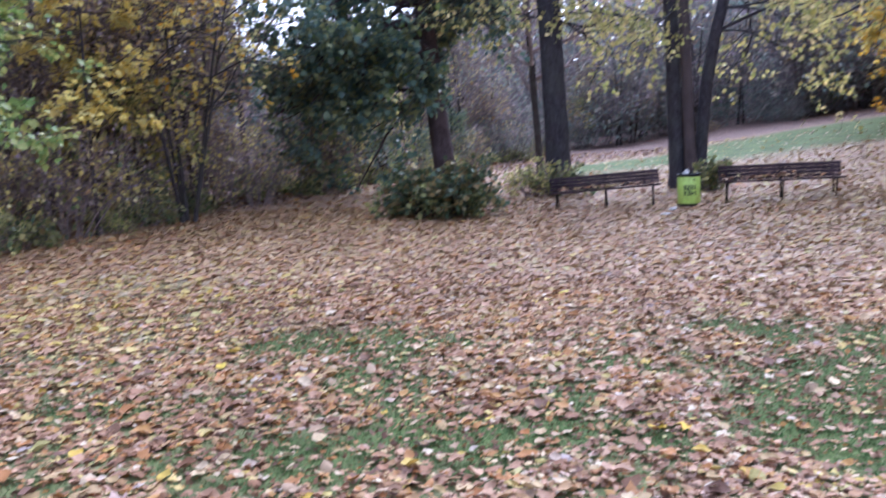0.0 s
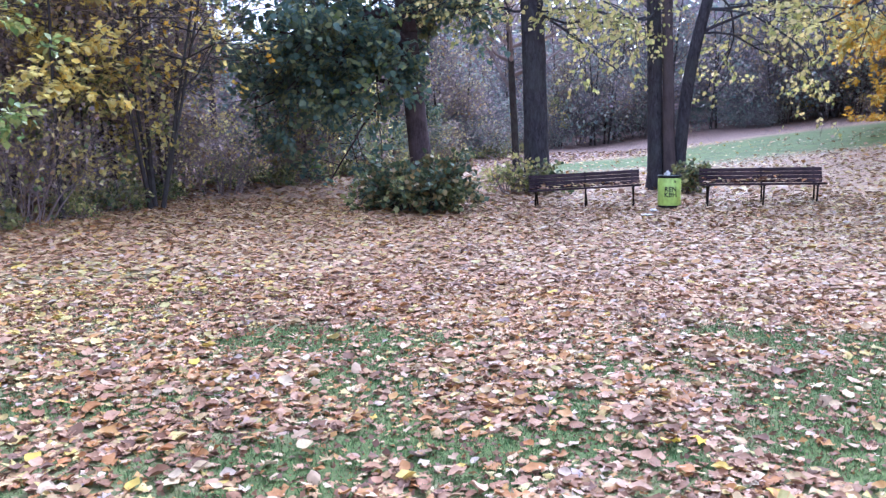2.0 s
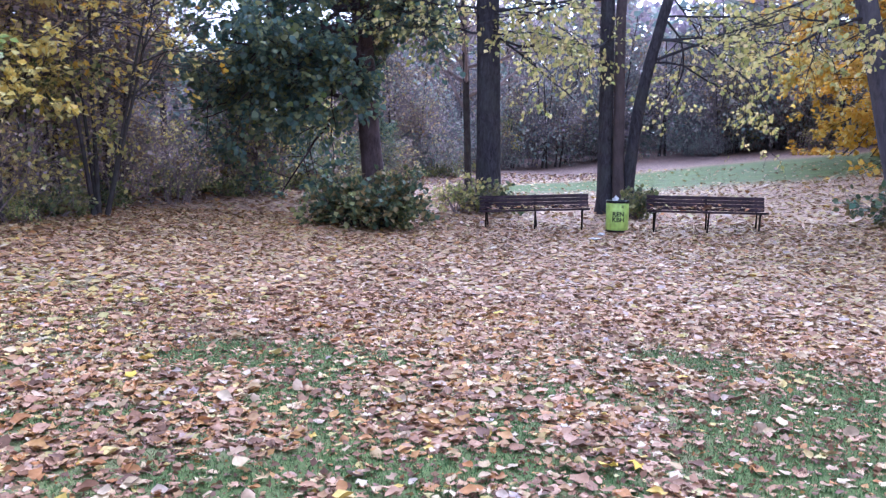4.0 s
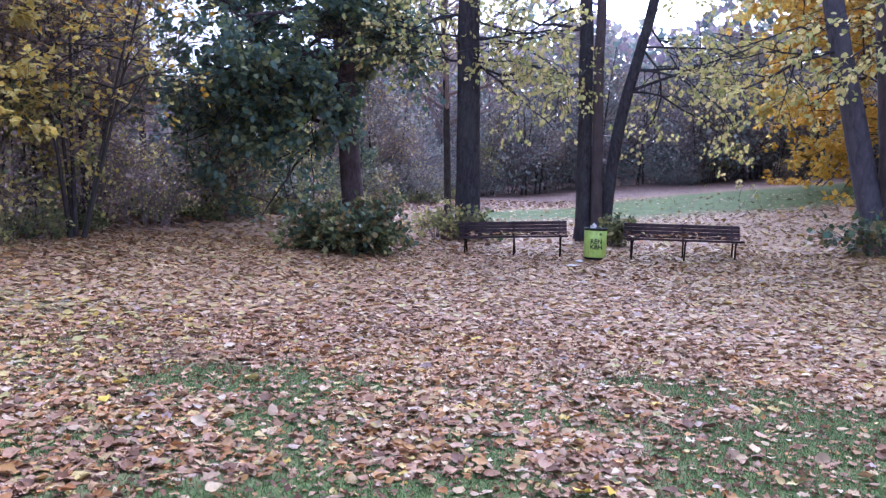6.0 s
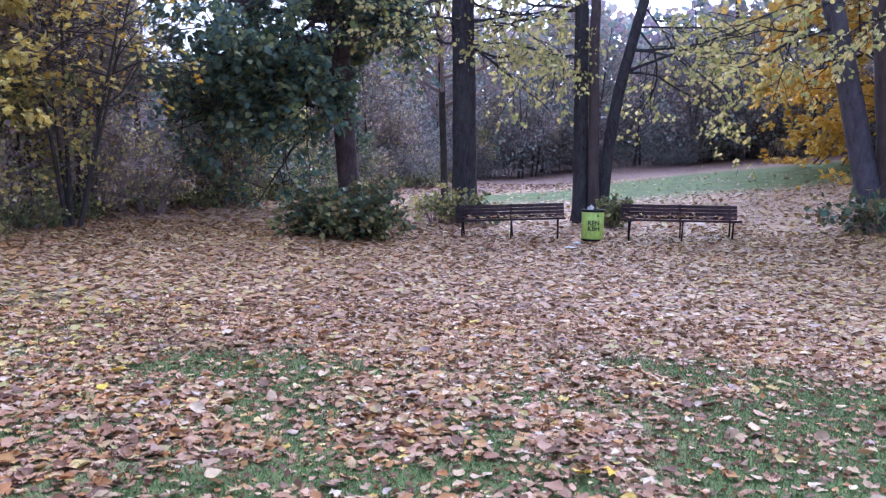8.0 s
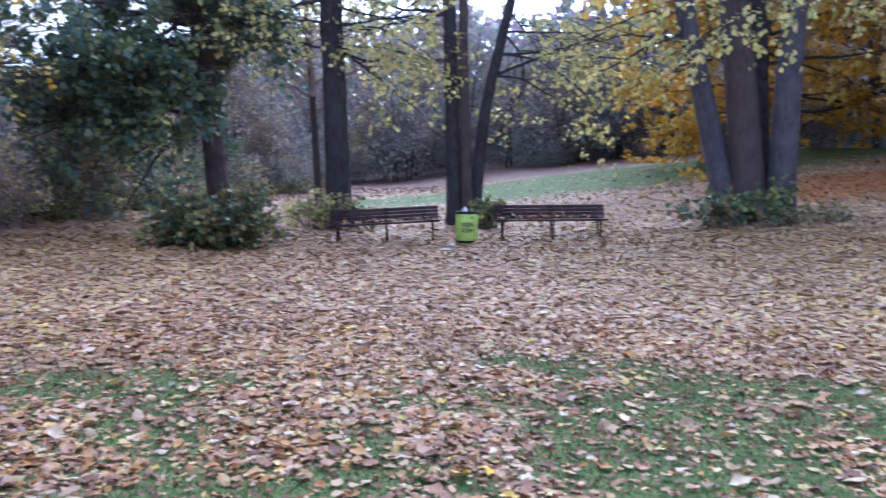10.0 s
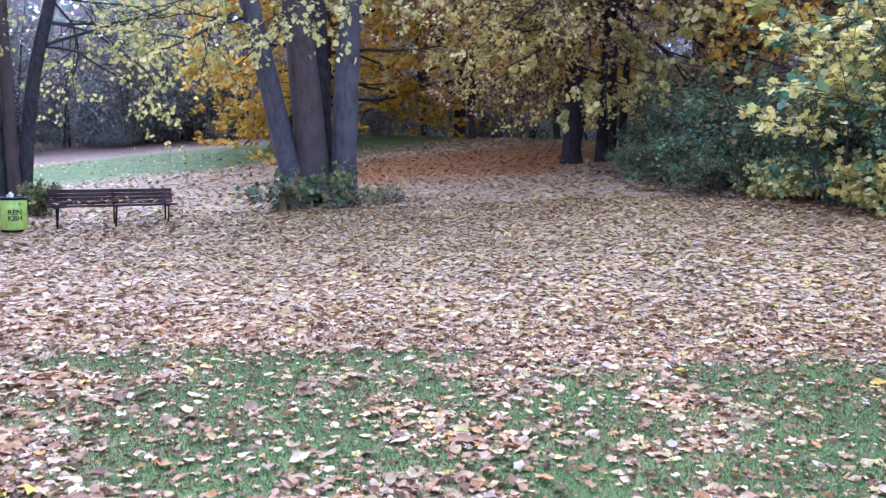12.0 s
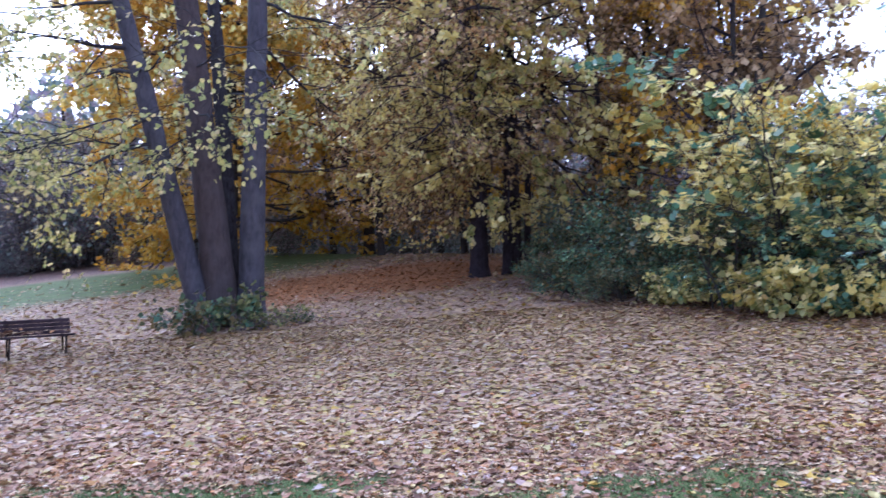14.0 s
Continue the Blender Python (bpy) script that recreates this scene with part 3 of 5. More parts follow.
# the dark maple over the bush: wide towards the wood, short towards the benches
limbs = ring_limbs(R, 20, 3.4, 10.5, 5.0, 8, 0.11, arc=(185, 335)) + ring_limbs(R, 12, 3.8, 10, 2.2, 14, 0.07, arc=(-20, 165)) + \
    [(0, 4.3, 275, 12, 5.4, 0.12), (0, 3.7, 262, 0, 4.9, 0.09), (0, 3.5, 235, 0, 3.6, 0.08), (0, 3.9, 290, 4, 5.2, 0.09), (0, 3.6, 250, -3, 4.4, 0.07), (0, 4.8, 110, 8, 2.2, 0.06), (0, 4.2, 160, 4, 2.2, 0.06),
     (0, 3.0, 262, -3, 4.8, 0.08), (0, 3.2, 240, -7, 3.6, 0.07), (0, 2.9, 284, -2, 5.0, 0.08), (0, 3.3, 222, -8, 2.8, 0.06), (0, 2.8, 274, -4, 4.0, 0.06), (0, 3.4, 300, 0, 4.6, 0.06), (0, 3.4, 200, -4, 2.4, 0.06), (0, 3.8, 186, 0, 2.4, 0.06), (0, 4.3, 170, 2, 2.2, 0.06), (0, 3.2, 216, -4, 2.6, 0.06)]
tree("maple_tree", 31, -1.3, 25.3, [(0, 0, -0.10, 0, 13, 0.33)], limbs, dict(BASE, gaps=0.36, leaves=15, lift=(-0.04, -0.02, 0.0), split=(0, 7, 9), twig=(0.4, 0.9), scatter=0.09, flat=0.3), BARK_RED, [CROWN_DARK] * 12 + [CROWN_FRESH], "dense dark green leaves", 0.17,
     "dark green maple with low spreading crown and reddish trunk", up=0.65, shape=LEAF_BROAD)

# green maple beside the viewer's lawn, its boughs reaching out over it
limbs = [(0, 3.9, 95, 8, 4.0, 0.07), (0, 3.6, 80, 4, 3.9, 0.07), (0, 4.6, 88, 4, 4.8, 0.08), (0, 3.2, 108, 4, 3.6, 0.06), (0, 5.2, 75, 8, 4.4, 0.08), (0, 4.2, 104, 4, 4.0, 0.06), (0, 5.0, 96, 6, 4.6, 0.07), (0, 3.4, 92, 6, 3.6, 0.05), (0, 2.6, 97, 2, 3.9, 0.06), (0, 2.3, 90, 2, 3.8, 0.06), (0, 3.0, 102, 4, 4.2, 0.06), (0, 4.3, 92, 5, 4.2, 0.06), (0, 4.9, 84, 4, 4.2, 0.06)] + ring_limbs(R, 9, 4.4, 9.0, 3.4, 20, 0.08)
tree("maple_tree", 38, -10.8, 11.6, [(0, 0, 0.02, 0, 11, 0.26)], limbs, dict(BASE, cheap=True, gaps=0.33, leaves=19, lift=(-0.06, -0.05, -0.02), split=(0, 7, 9), twig=(0.3, 0.7), scatter=0.07, flat=0.3), BARK_DARK, [CROWN_FRESH, CROWN_FRESH, CROWN_FRESH, CROWN_FRESH, CROWN_LIME], "green leaves turning yellow", 0.14,
     "green maple with boughs reaching over the lawn", up=0.65)

# forked young maples at the wood's edge, dark stems and yellow layers of leaves
for k, (fx, fy, fh) in enumerate(((-6.75, 18.5, 6.6), (-9.6, 20.2, 7.6))):
    g = np.random.default_rng(300 + k)
    st = [(0.12 * math.cos(i * 2.1 + k), 0.12 * math.sin(i * 2.1 + k), 0.23 * math.cos(i * 2.1 + k) * g.uniform(0.4, 1.3), 0.15 * math.sin(i * 2.1 + k), fh * g.uniform(0.7, 1.0), 0.052 * g.uniform(0.7, 1.2)) for i in range(5)]
    limbs = [q for i in range(5) for q in ring_limbs(g, 7, fh * 0.30, fh * 0.8, 2.2, 22, 0.025, stem=i)]
    tagged(tree("young_maple_tree", 310 + k, fx, fy, st, limbs, dict(BASE, cheap=True, leaves=0.8, lift=(-0.03, -0.03, 0.02), split=(0, 6, 6), twig=(0.25, 0.6), flat=0.12, scatter=0.05), BARK_DARK, [CROWN_YELLOW, CROWN_GOLD, CROWN_YELLOW],
                "thin layers of yellow leaves", 0.125, "forked young maple with dark stems and yellow leaves", up=0.8, shape=LEAF_STAR), group="young maples at the wood's edge")

# slender lemon-yellow saplings standing out of the wood's edge
for k, (fx, fy, fh) in enumerate(((-7.75, 16.3, 6.4),)):
    g = np.random.default_rng(320 + k)
    limbs = ring_limbs(g, 15, fh * 0.14, fh * 0.9, 1.5, 8, 0.02)
    tagged(tree("sapling", 330 + k, fx, fy, [(0, 0, g.uniform(-0.04, 0.04), 0, fh, 0.045)], limbs, dict(BASE, cheap=True, leaves=5.5, lift=(-0.05, -0.03, 0.0), split=(0, 5, 5), twig=(0.15, 0.4), flat=0.1, scatter=0.04), BARK_DARK, [CROWN_PALE, CROWN_YELLOW, CROWN_YELLOW],
                "layers of lemon-yellow leaves", 0.13, "slender sapling with lemon-yellow leaves in layers", up=0.8, shape=LEAF_BROAD), group="saplings at the wood's edge")

# straight lime tree behind the bench
limbs = ring_limbs(R, 13, 4.8, 10.5, 4.0, 0, 0.04, arc=(-110, 125)) + [(0, 5.2, 262, 2, 3.2, 0.04), (0, 4.9, 100, -2, 3.4, 0.04), (0, 5.8, 300, 6, 3.4, 0.05), (0, 4.2, 100, -4, 3.6, 0.04), (0, 4.4, 78, -4, 3.4, 0.04), (0, 4.5, 262, -2, 2.8, 0.04), (0, 4.3, 150, -6, 2.6, 0.03)] + [(0, 6.0 + 0.55 * i, 238 + (i * 41) % 75, 6, 3.6 - 0.12 * i, 0.035) for i in range(9)]
LIME = dict(BASE, leaves=4.0, flat=0.35, lift=(-0.10, -0.06, -0.03), split=(0, 6, 7), twig=(0.3, 0.7), hang=-0.7)
tree("lime_tree", 32, 1.87, 23.75, [(0, 0, -0.024, 0, 16, 0.345)], limbs, LIME, BARK_GREY, CROWN_LIME, "sparse yellow-green leaves", 0.115, "tall lime tree with dark grey bark behind the bench", shape=LEAF_BROAD)

# three-stemmed lime tree behind the bin
limbs = ring_limbs(R, 8, 5.2, 10, 4.2, 4, 0.045, arc=(-110, 20)) + ring_limbs(R, 9, 4.2, 9, 4.4, 4, 0.04, stem=2, arc=(20, 128)) + [(0, 5.6, 262, 12, 3.6, 0.05), (2, 3.9, 92, 10, 3.8, 0.05), (2, 4.4, 115, 4, 3.6, 0.045), (2, 4.0, 110, -5, 3.6, 0.035), (0, 4.4, 250, -4, 3.4, 0.04), (0, 4.5, 200, -6, 3.0, 0.04)]
tree("lime_tree", 33, 5.45, 24.0, [(-0.30, 0.05, -0.024, 0, 15, 0.22), (0.03, -0.14, -0.032, 0, 15, 0.165, BARK_BROWN), (0.27, 0.02, 0.018, -0.01, 13, 0.18, BARK_GREY, 0.0270)], limbs, LIME, BARK_GREY, CROWN_LIME, "sparse yellow-green leaves", 0.115,
     "three-stemmed lime tree behind the green litter bin", shape=LEAF_BROAD)

# four-stemmed tree with smooth grey bark
limbs = ring_limbs(R, 6, 5.8, 10, 4.0, 6, 0.07, stem=0, arc=(180, 360)) + ring_limbs(R, 5, 5.8, 10, 4.0, 4, 0.07, stem=3, arc=(20, 180)) + \
    [(0, 6.2, 222, -10, 6.6, 0.035), (1, 6.4, 200, -10, 7.0, 0.035), (3, 6.6, 188, -12, 6.4, 0.035), (0, 4.6, 268, 0, 4.2, 0.05), (1, 5.0, 225, -4, 4.2, 0.03), 
     (1, 5.3, 190, -12, 2.2, 0.03), (0, 4.9, 215, -10, 2.4, 0.03), (3, 5.2, 168, -10, 2.0, 0.03), (0, 4.7, 250, -4, 3.6, 0.035), (0, 4.2, 278, 0, 3.8, 0.035), (1, 4.5, 222, -6, 2.6, 0.03)]
tree("lime_tree", 34, 12.0, 19.9, [(-0.52, 0.28, -0.218, 0.108, 12, 0.31, BARK_SMOOTH), (-0.10, 0.05, -0.081, 0.046, 13, 0.44, BARK_BROWN), (0.44, 0.50, -0.023, 0.014, 13, 0.24, BARK_GREY), (0.46, -0.32, 0.028, -0.018, 13, 0.36, BARK_SMOOTH)],
     limbs, dict(LIME, leaves=2.7), BARK_GREY, CROWN_LIME, "sparse yellow-green leaves", 0.13, "large four-stemmed lime tree with smooth grey trunks", shape=LEAF_BROAD)

# golden beech beyond it, its layers sweeping low
limbs = ring_limbs(R, 66, 1.3, 22, 8.4, 4, 0.10) + [(0, 8.5 + 0.5 * i, 215 + (i * 53) % 130, 4, 8.4 - 0.12 * i, 0.08) for i in range(18)]
tree("beech_tree", 35, 23.2, 37.9, [(0, 0, 0.0, 0, 24, 0.34)], limbs, dict(BASE, cheap=True, plain_ends=True, leaves=12, lift=(-0.04, -0.05, -0.03), split=(0, 8, 9), twig=(0.4, 0.9), flat=0.08, scatter=0.06), BARK_DARK, [CROWN_GOLD, CROWN_GOLD, CROWN_YELLOW], "golden orange leaves in layers", 0.25,
     "golden beech tree sweeping low over the far lawn", up=0.75)
limbs = ring_limbs(R, 60, 1.8, 23, 9.0, 4, 0.09)
tree("beech_tree", 36, 31.0, 36.5, [(0, 0, 0.0, 0, 25, 0.30)], limbs, dict(BASE, cheap=True, plain_ends=True, leaves=7, lift=(-0.06, -0.06, -0.04), split=(0, 8, 8), twig=(0.4, 1.0), flat=0.25, scatter=0.1), BARK_DARK, [CROWN_GOLD, CROWN_GOLD, CROWN_OLIVE], "orange and brown leaves", 0.29,
     "orange beech tree at the far side of the lawn", up=0.7)

# big dark beech on the right, drooping olive and yellow foliage
limbs = ring_limbs(R, 40, 4.8, 13.5, 6.6, 0, 0.10) + [(0, 4.8, 250, -6, 4.6, 0.09), (0, 5.4, 265, -6, 4.8, 0.10), (0, 5.0, 285, -8, 4.2, 0.09), (0, 5.0, 225, -2, 5.0, 0.09), (0, 6.4, 236, -6, 6.4, 0.10), (0, 7.0, 246, -6, 6.0, 0.10), (0, 6.0, 226, -4, 7.0, 0.10), (0, 7.6, 255, -6, 6.0, 0.10), (0, 8.5, 268, 0, 6.5, 0.10), (0, 9.5, 278, 4, 6.5, 0.09), (0, 10.5, 262, 4, 7.0, 0.09), (0, 9.0, 248, 0, 7.0, 0.09), (0, 11.0, 285, 6, 6.5, 0.08), (0, 8.0, 205, -2, 6.0, 0.09)] + [(0, 3.4 + 0.22 * i, 205 + (i * 47) % 95, -4 - (i % 3) * 4, 3.4 + 0.35 * (i % 4), 0.05) for i in range(9)]
tree("beech_tree", 37, 22.4, 20.5, [(0, 0, 0.01, 0, 15, 0.32), (0.62, -0.72, 0.02, 0, 13, 0.15), (1.05, -0.85, -0.01, 0.01, 13, 0.10), (1.7, -0.8, 0.02, 0, 13, 0.14)], limbs, dict(BASE, cheap=True, gaps=0.40, leaves=9, lift=(-0.10, -0.12, -0.05), split=(0, 8, 9), twig=(0.4, 0.9), flat=0.3, scatter=0.07), BARK_BLACK,
     [CROWN_COPPER, CROWN_OLIVE, CROWN_PALE, CROWN_PALE], "drooping olive and yellow leaves", 0.15, "broad dark-trunked beech with drooping olive-yellow foliage", up=0.55)


# lime beside it, long pale sprays reaching over the lawn
limbs = [(0, 4.6 + 0.34 * i, 200 + (i * 37) % 66, -8 + (i % 3) * 5, 7.4 - 0.18 * i, 0.08) for i in range(22)] + ring_limbs(R, 6, 9, 13, 4.5, 12, 0.08)
tree("lime_tree", 39, 24.1, 20.3, [(0, 0, 0.0, 0, 15, 0.27)], limbs, dict(BASE, cheap=True, gaps=0.42, leaves=13, lift=(-0.10, -0.08, -0.05), split=(0, 6, 7), twig=(0.25, 0.6), hang=-0.6, flat=0.2), BARK_BLACK, [CROWN_PALE, CROWN_PALE, CROWN_LIME], "pale yellow leaves in sprays", 0.20,
     "lime tree with long sprays of pale yellow leaves", shape=LEAF_BROAD)


# ---- shrubs ----
def shrub(name, seed, x, y, radius, height, count, spec, crown, size, label, shape=LEAF_PLAIN, up=0.55, squash=1.0, turn=0.0, leaf="", category="shrub", twig=None):
    rng = np.random.default_rng(seed)
    root = tagged(thing(name, x, y, None, turn), label, category)
    tips, wood, bough = [], Wood(), []
    NODES.clear()
    for i in range(count):
        a, rr = rng.uniform(0, 2 * np.pi), radius * 0.45 * rng.uniform(0, 1) ** 0.5
        out = rng.uniform(0.15, 1.0)
        d = np.array([math.cos(a) * out * radius, math.sin(a) * out * radius * squash, height * rng.uniform(0.55, 1.0)])
        length = np.linalg.norm(d)
        grow(rng, wood, tips, (math.cos(a) * rr, math.sin(a) * rr * squash, -0.05), d / length, length * rng.uniform(0.8, 1.05), 0.022, spec, 2)
        bough += [i] * (len(tips) - len(bough))
    child("branchwork", wood.mesh("branchwork", twig or TWIG), root)
    fine_twigs(rng, spec, twig or TWIG, root)
    tips, bough = np.array(tips), np.array(bough)
    keep = (tips[:, 2] > 0.03) & clumped(tips, seed, spec.get("gaps", -1.0))
    tips, bough = tips[keep], bough[keep]
    mats = crown if isinstance(crown, list) else [crown]
    index = by_bough(rng, bough, len(mats)) if len(mats) > 1 else None
    child("foliage", leaves_mesh("foliage", rng, tips[:, :3], tips[:, 3:], size * rng.uniform(0.6, 1.3, len(tips)), shape, mats, up, index), root, leaf)
    return root


BUSH = dict(BASE, cheap=True, leaves=7, lift=(0.0, -0.04, -0.05), split=(0, 4, 6), twig=(0.15, 0.4), hang=-0.1, scatter=0.03)
shrub("bush", 51, -1.12, 18.6, 1.08, 0.96, 26, dict(BUSH, leaves=7), [SHRUB_DARK] * 9 + [SHRUB_MIX], 0.13, "low dark green bush with a few yellow leaves", squash=0.8, twig=BARK_DARK)
shrub("bush", 52, 1.02, 22.9, 0.45, 0.95, 10, dict(BUSH, leaves=2.4), [SHRUB_MIX, CROWN_LIME, CROWN_LIME], 0.12, "pale yellow-green sapling bush beside the lime trunk")
shrub("bush", 53, 11.15, 18.85, 1.25, 0.85, 20, dict(BUSH, twig=(0.2, 0.5), leaves=2.6), [SHRUB_DARK, CROWN_BLUEGREEN, SHRUB_MIX], 0.15, "leafy suckers round the foot of the lime trunks", shape=LEAF_BROAD, squash=0.5)
shrub("bush", 54, 12.3, 18.1, 1.3, 0.38, 18, dict(BUSH, twig=(0.1, 0.3), leaves=2.2), [SHRUB_DARK, SHRUB_MIX], 0.09, "leafy suckers round the foot of the lime trunks", squash=0.5)
shrub("bush", 55, 5.65, 22.6, 0.35, 0.75, 9, dict(BUSH, leaves=4), [SHRUB_DARK, SHRUB_DARK, SHRUB_MIX], 0.12, "sparse lime suckers behind the litter bin", shape=LEAF_BROAD)
shrub("bush", 56, 2.0, 22.9, 0.4, 0.75, 7, dict(BUSH, leaves=4), [SHRUB_DARK, SHRUB_MIX], 0.12, "sparse lime suckers behind the bench", shape=LEAF_BROAD)

# thicket on the right
THICK = dict(BASE, cheap=True, gaps=0.44, leaves=6.5, lift=(-0.02, -0.07, -0.02), split=(0, 5, 6), twig=(0.3, 0.7), hang=-0.25, scatter=0.04, flat=0.10)
DENSE = dict(THICK, plain_ends=True, gaps=0.3, flat=0.3, leaves=10, twig=(0.15, 0.4), split=(0, 5, 7))
hazel = shrub("hazel_shrub", 61, 17.5, 8.4, 2.0, 4.8, 10, THICK, [CROWN_PALE, CROWN_PALE, CROWN_LIME], 0.165, "tall hazel shrub with pale yellow leaves", shape=LEAF_STAR, up=0.82, twig=BARK_DARK)
green = shrub("hazel_shrub", 62, 17.9, 5.9, 2.0, 4.8, 10, THICK, [CROWN_BLUEGREEN, CROWN_LIME, CROWN_BLUEGREEN, CROWN_PALE], 0.165, "tall shrub with blue-green and yellow leaves", shape=LEAF_STAR, up=0.75, twig=BARK_DARK)
low = shrub("shrub", 63, 19.2, 13.9, 1.5, 1.3, 21, DENSE, [SHRUB_DARK, SHRUB_DARK, SHRUB_DARK, CROWN_BLUEGREEN], 0.06, "low dense dark green shrub at the thicket's foot", twig=BARK_DARK)
edge = shrub("shrub", 64, 16.9, 7.5, 1.1, 1.1, 15, dict(DENSE, leaves=5), [SHRUB_MIX, CROWN_LIME, CROWN_BLUEGREEN, CROWN_PALE], 0.14, "knee-high shrub with yellow and green leaves", shape=LEAF_BROAD, twig=BARK_DARK)
for ob, spots in ((hazel, [(20.0, 10.2, 40, 1.0), (17.6, 4.6, 160, 0.95), (20.6, 5.2, 100, 1.3), (20.8, 8.4, 250, 1.2)]),
                  (green, [(18.2, 3.0, 130, 1.0), (19.3, 7.9, 220, 1.5), (16.9, 6.9, 300, 0.55), (19.2, 1.4, 30, 1.2)]),
                  # large dark copies behind the hazels stand in for the thicket's shaded hollows
                  (low, [(17.9, 11.6, 80, 0.8), (20.8, 15.8, 150, 0.9), (20.0, 12.4, 200, 1.7), (22.0, 13.6, 20, 1.9), (23.8, 17.2, 300, 1.2), (18.6, 9.6, 170, 1.1), (19.0, 5.4, 20, 1.3), (19.6, 8.6, 60, 1.9), (19.9, 3.4, 140, 1.8), (20.6, 10.6, 250, 2.2)]),
                  (edge, [(17.2, 5.8, 130, 0.9), (17.5, 9.6, 220, 0.8), (17.6, 2.8, 300, 1.1)])):
    ob["group"] = "shrubs of the thicket"
    for x, y, turn, s in spots:
        copy_thing(ob, pose(x, y, float(ground_z(x, y)), 0, 0, turn) @ Matrix.Diagonal((s, s, s, 1)))

# ---- the wood: trees built once, then repeated ----
WOODS = dict(BASE, cheap=True, split=(0, 6, 6), twig=(0.35, 0.8), scatter=0.08)
rng = np.random.default_rng(19)


def stems_of(rng, count, spreadx, h, r):
    return [(rng.uniform(-spreadx, spreadx), rng.uniform(-spreadx, spreadx), rng.uniform(-0.13, 0.13), rng.uniform(-0.13, 0.13), h * rng.uniform(0.75, 1), r * rng.uniform(0.6, 1)) for _ in range(count)]


def wood_tree(name, seed, count, h, r, limb_count, length, rise, spec, crown, size, label, low=0.2, up=0.5, high=0.72):
    g = np.random.default_rng(seed)
    st = stems_of(g, count, 0.35 if count > 1 else 0.0, h, r)
    lm = []
    for k in range(count):
        lm += ring_limbs(g, limb_count, h * low, h * high, length, rise, r * 0.5, stem=k)
    return tree(name, seed, 0, 0, st, lm, spec, BARK_DARK, crown, "", size, label, joined=True, up=up)


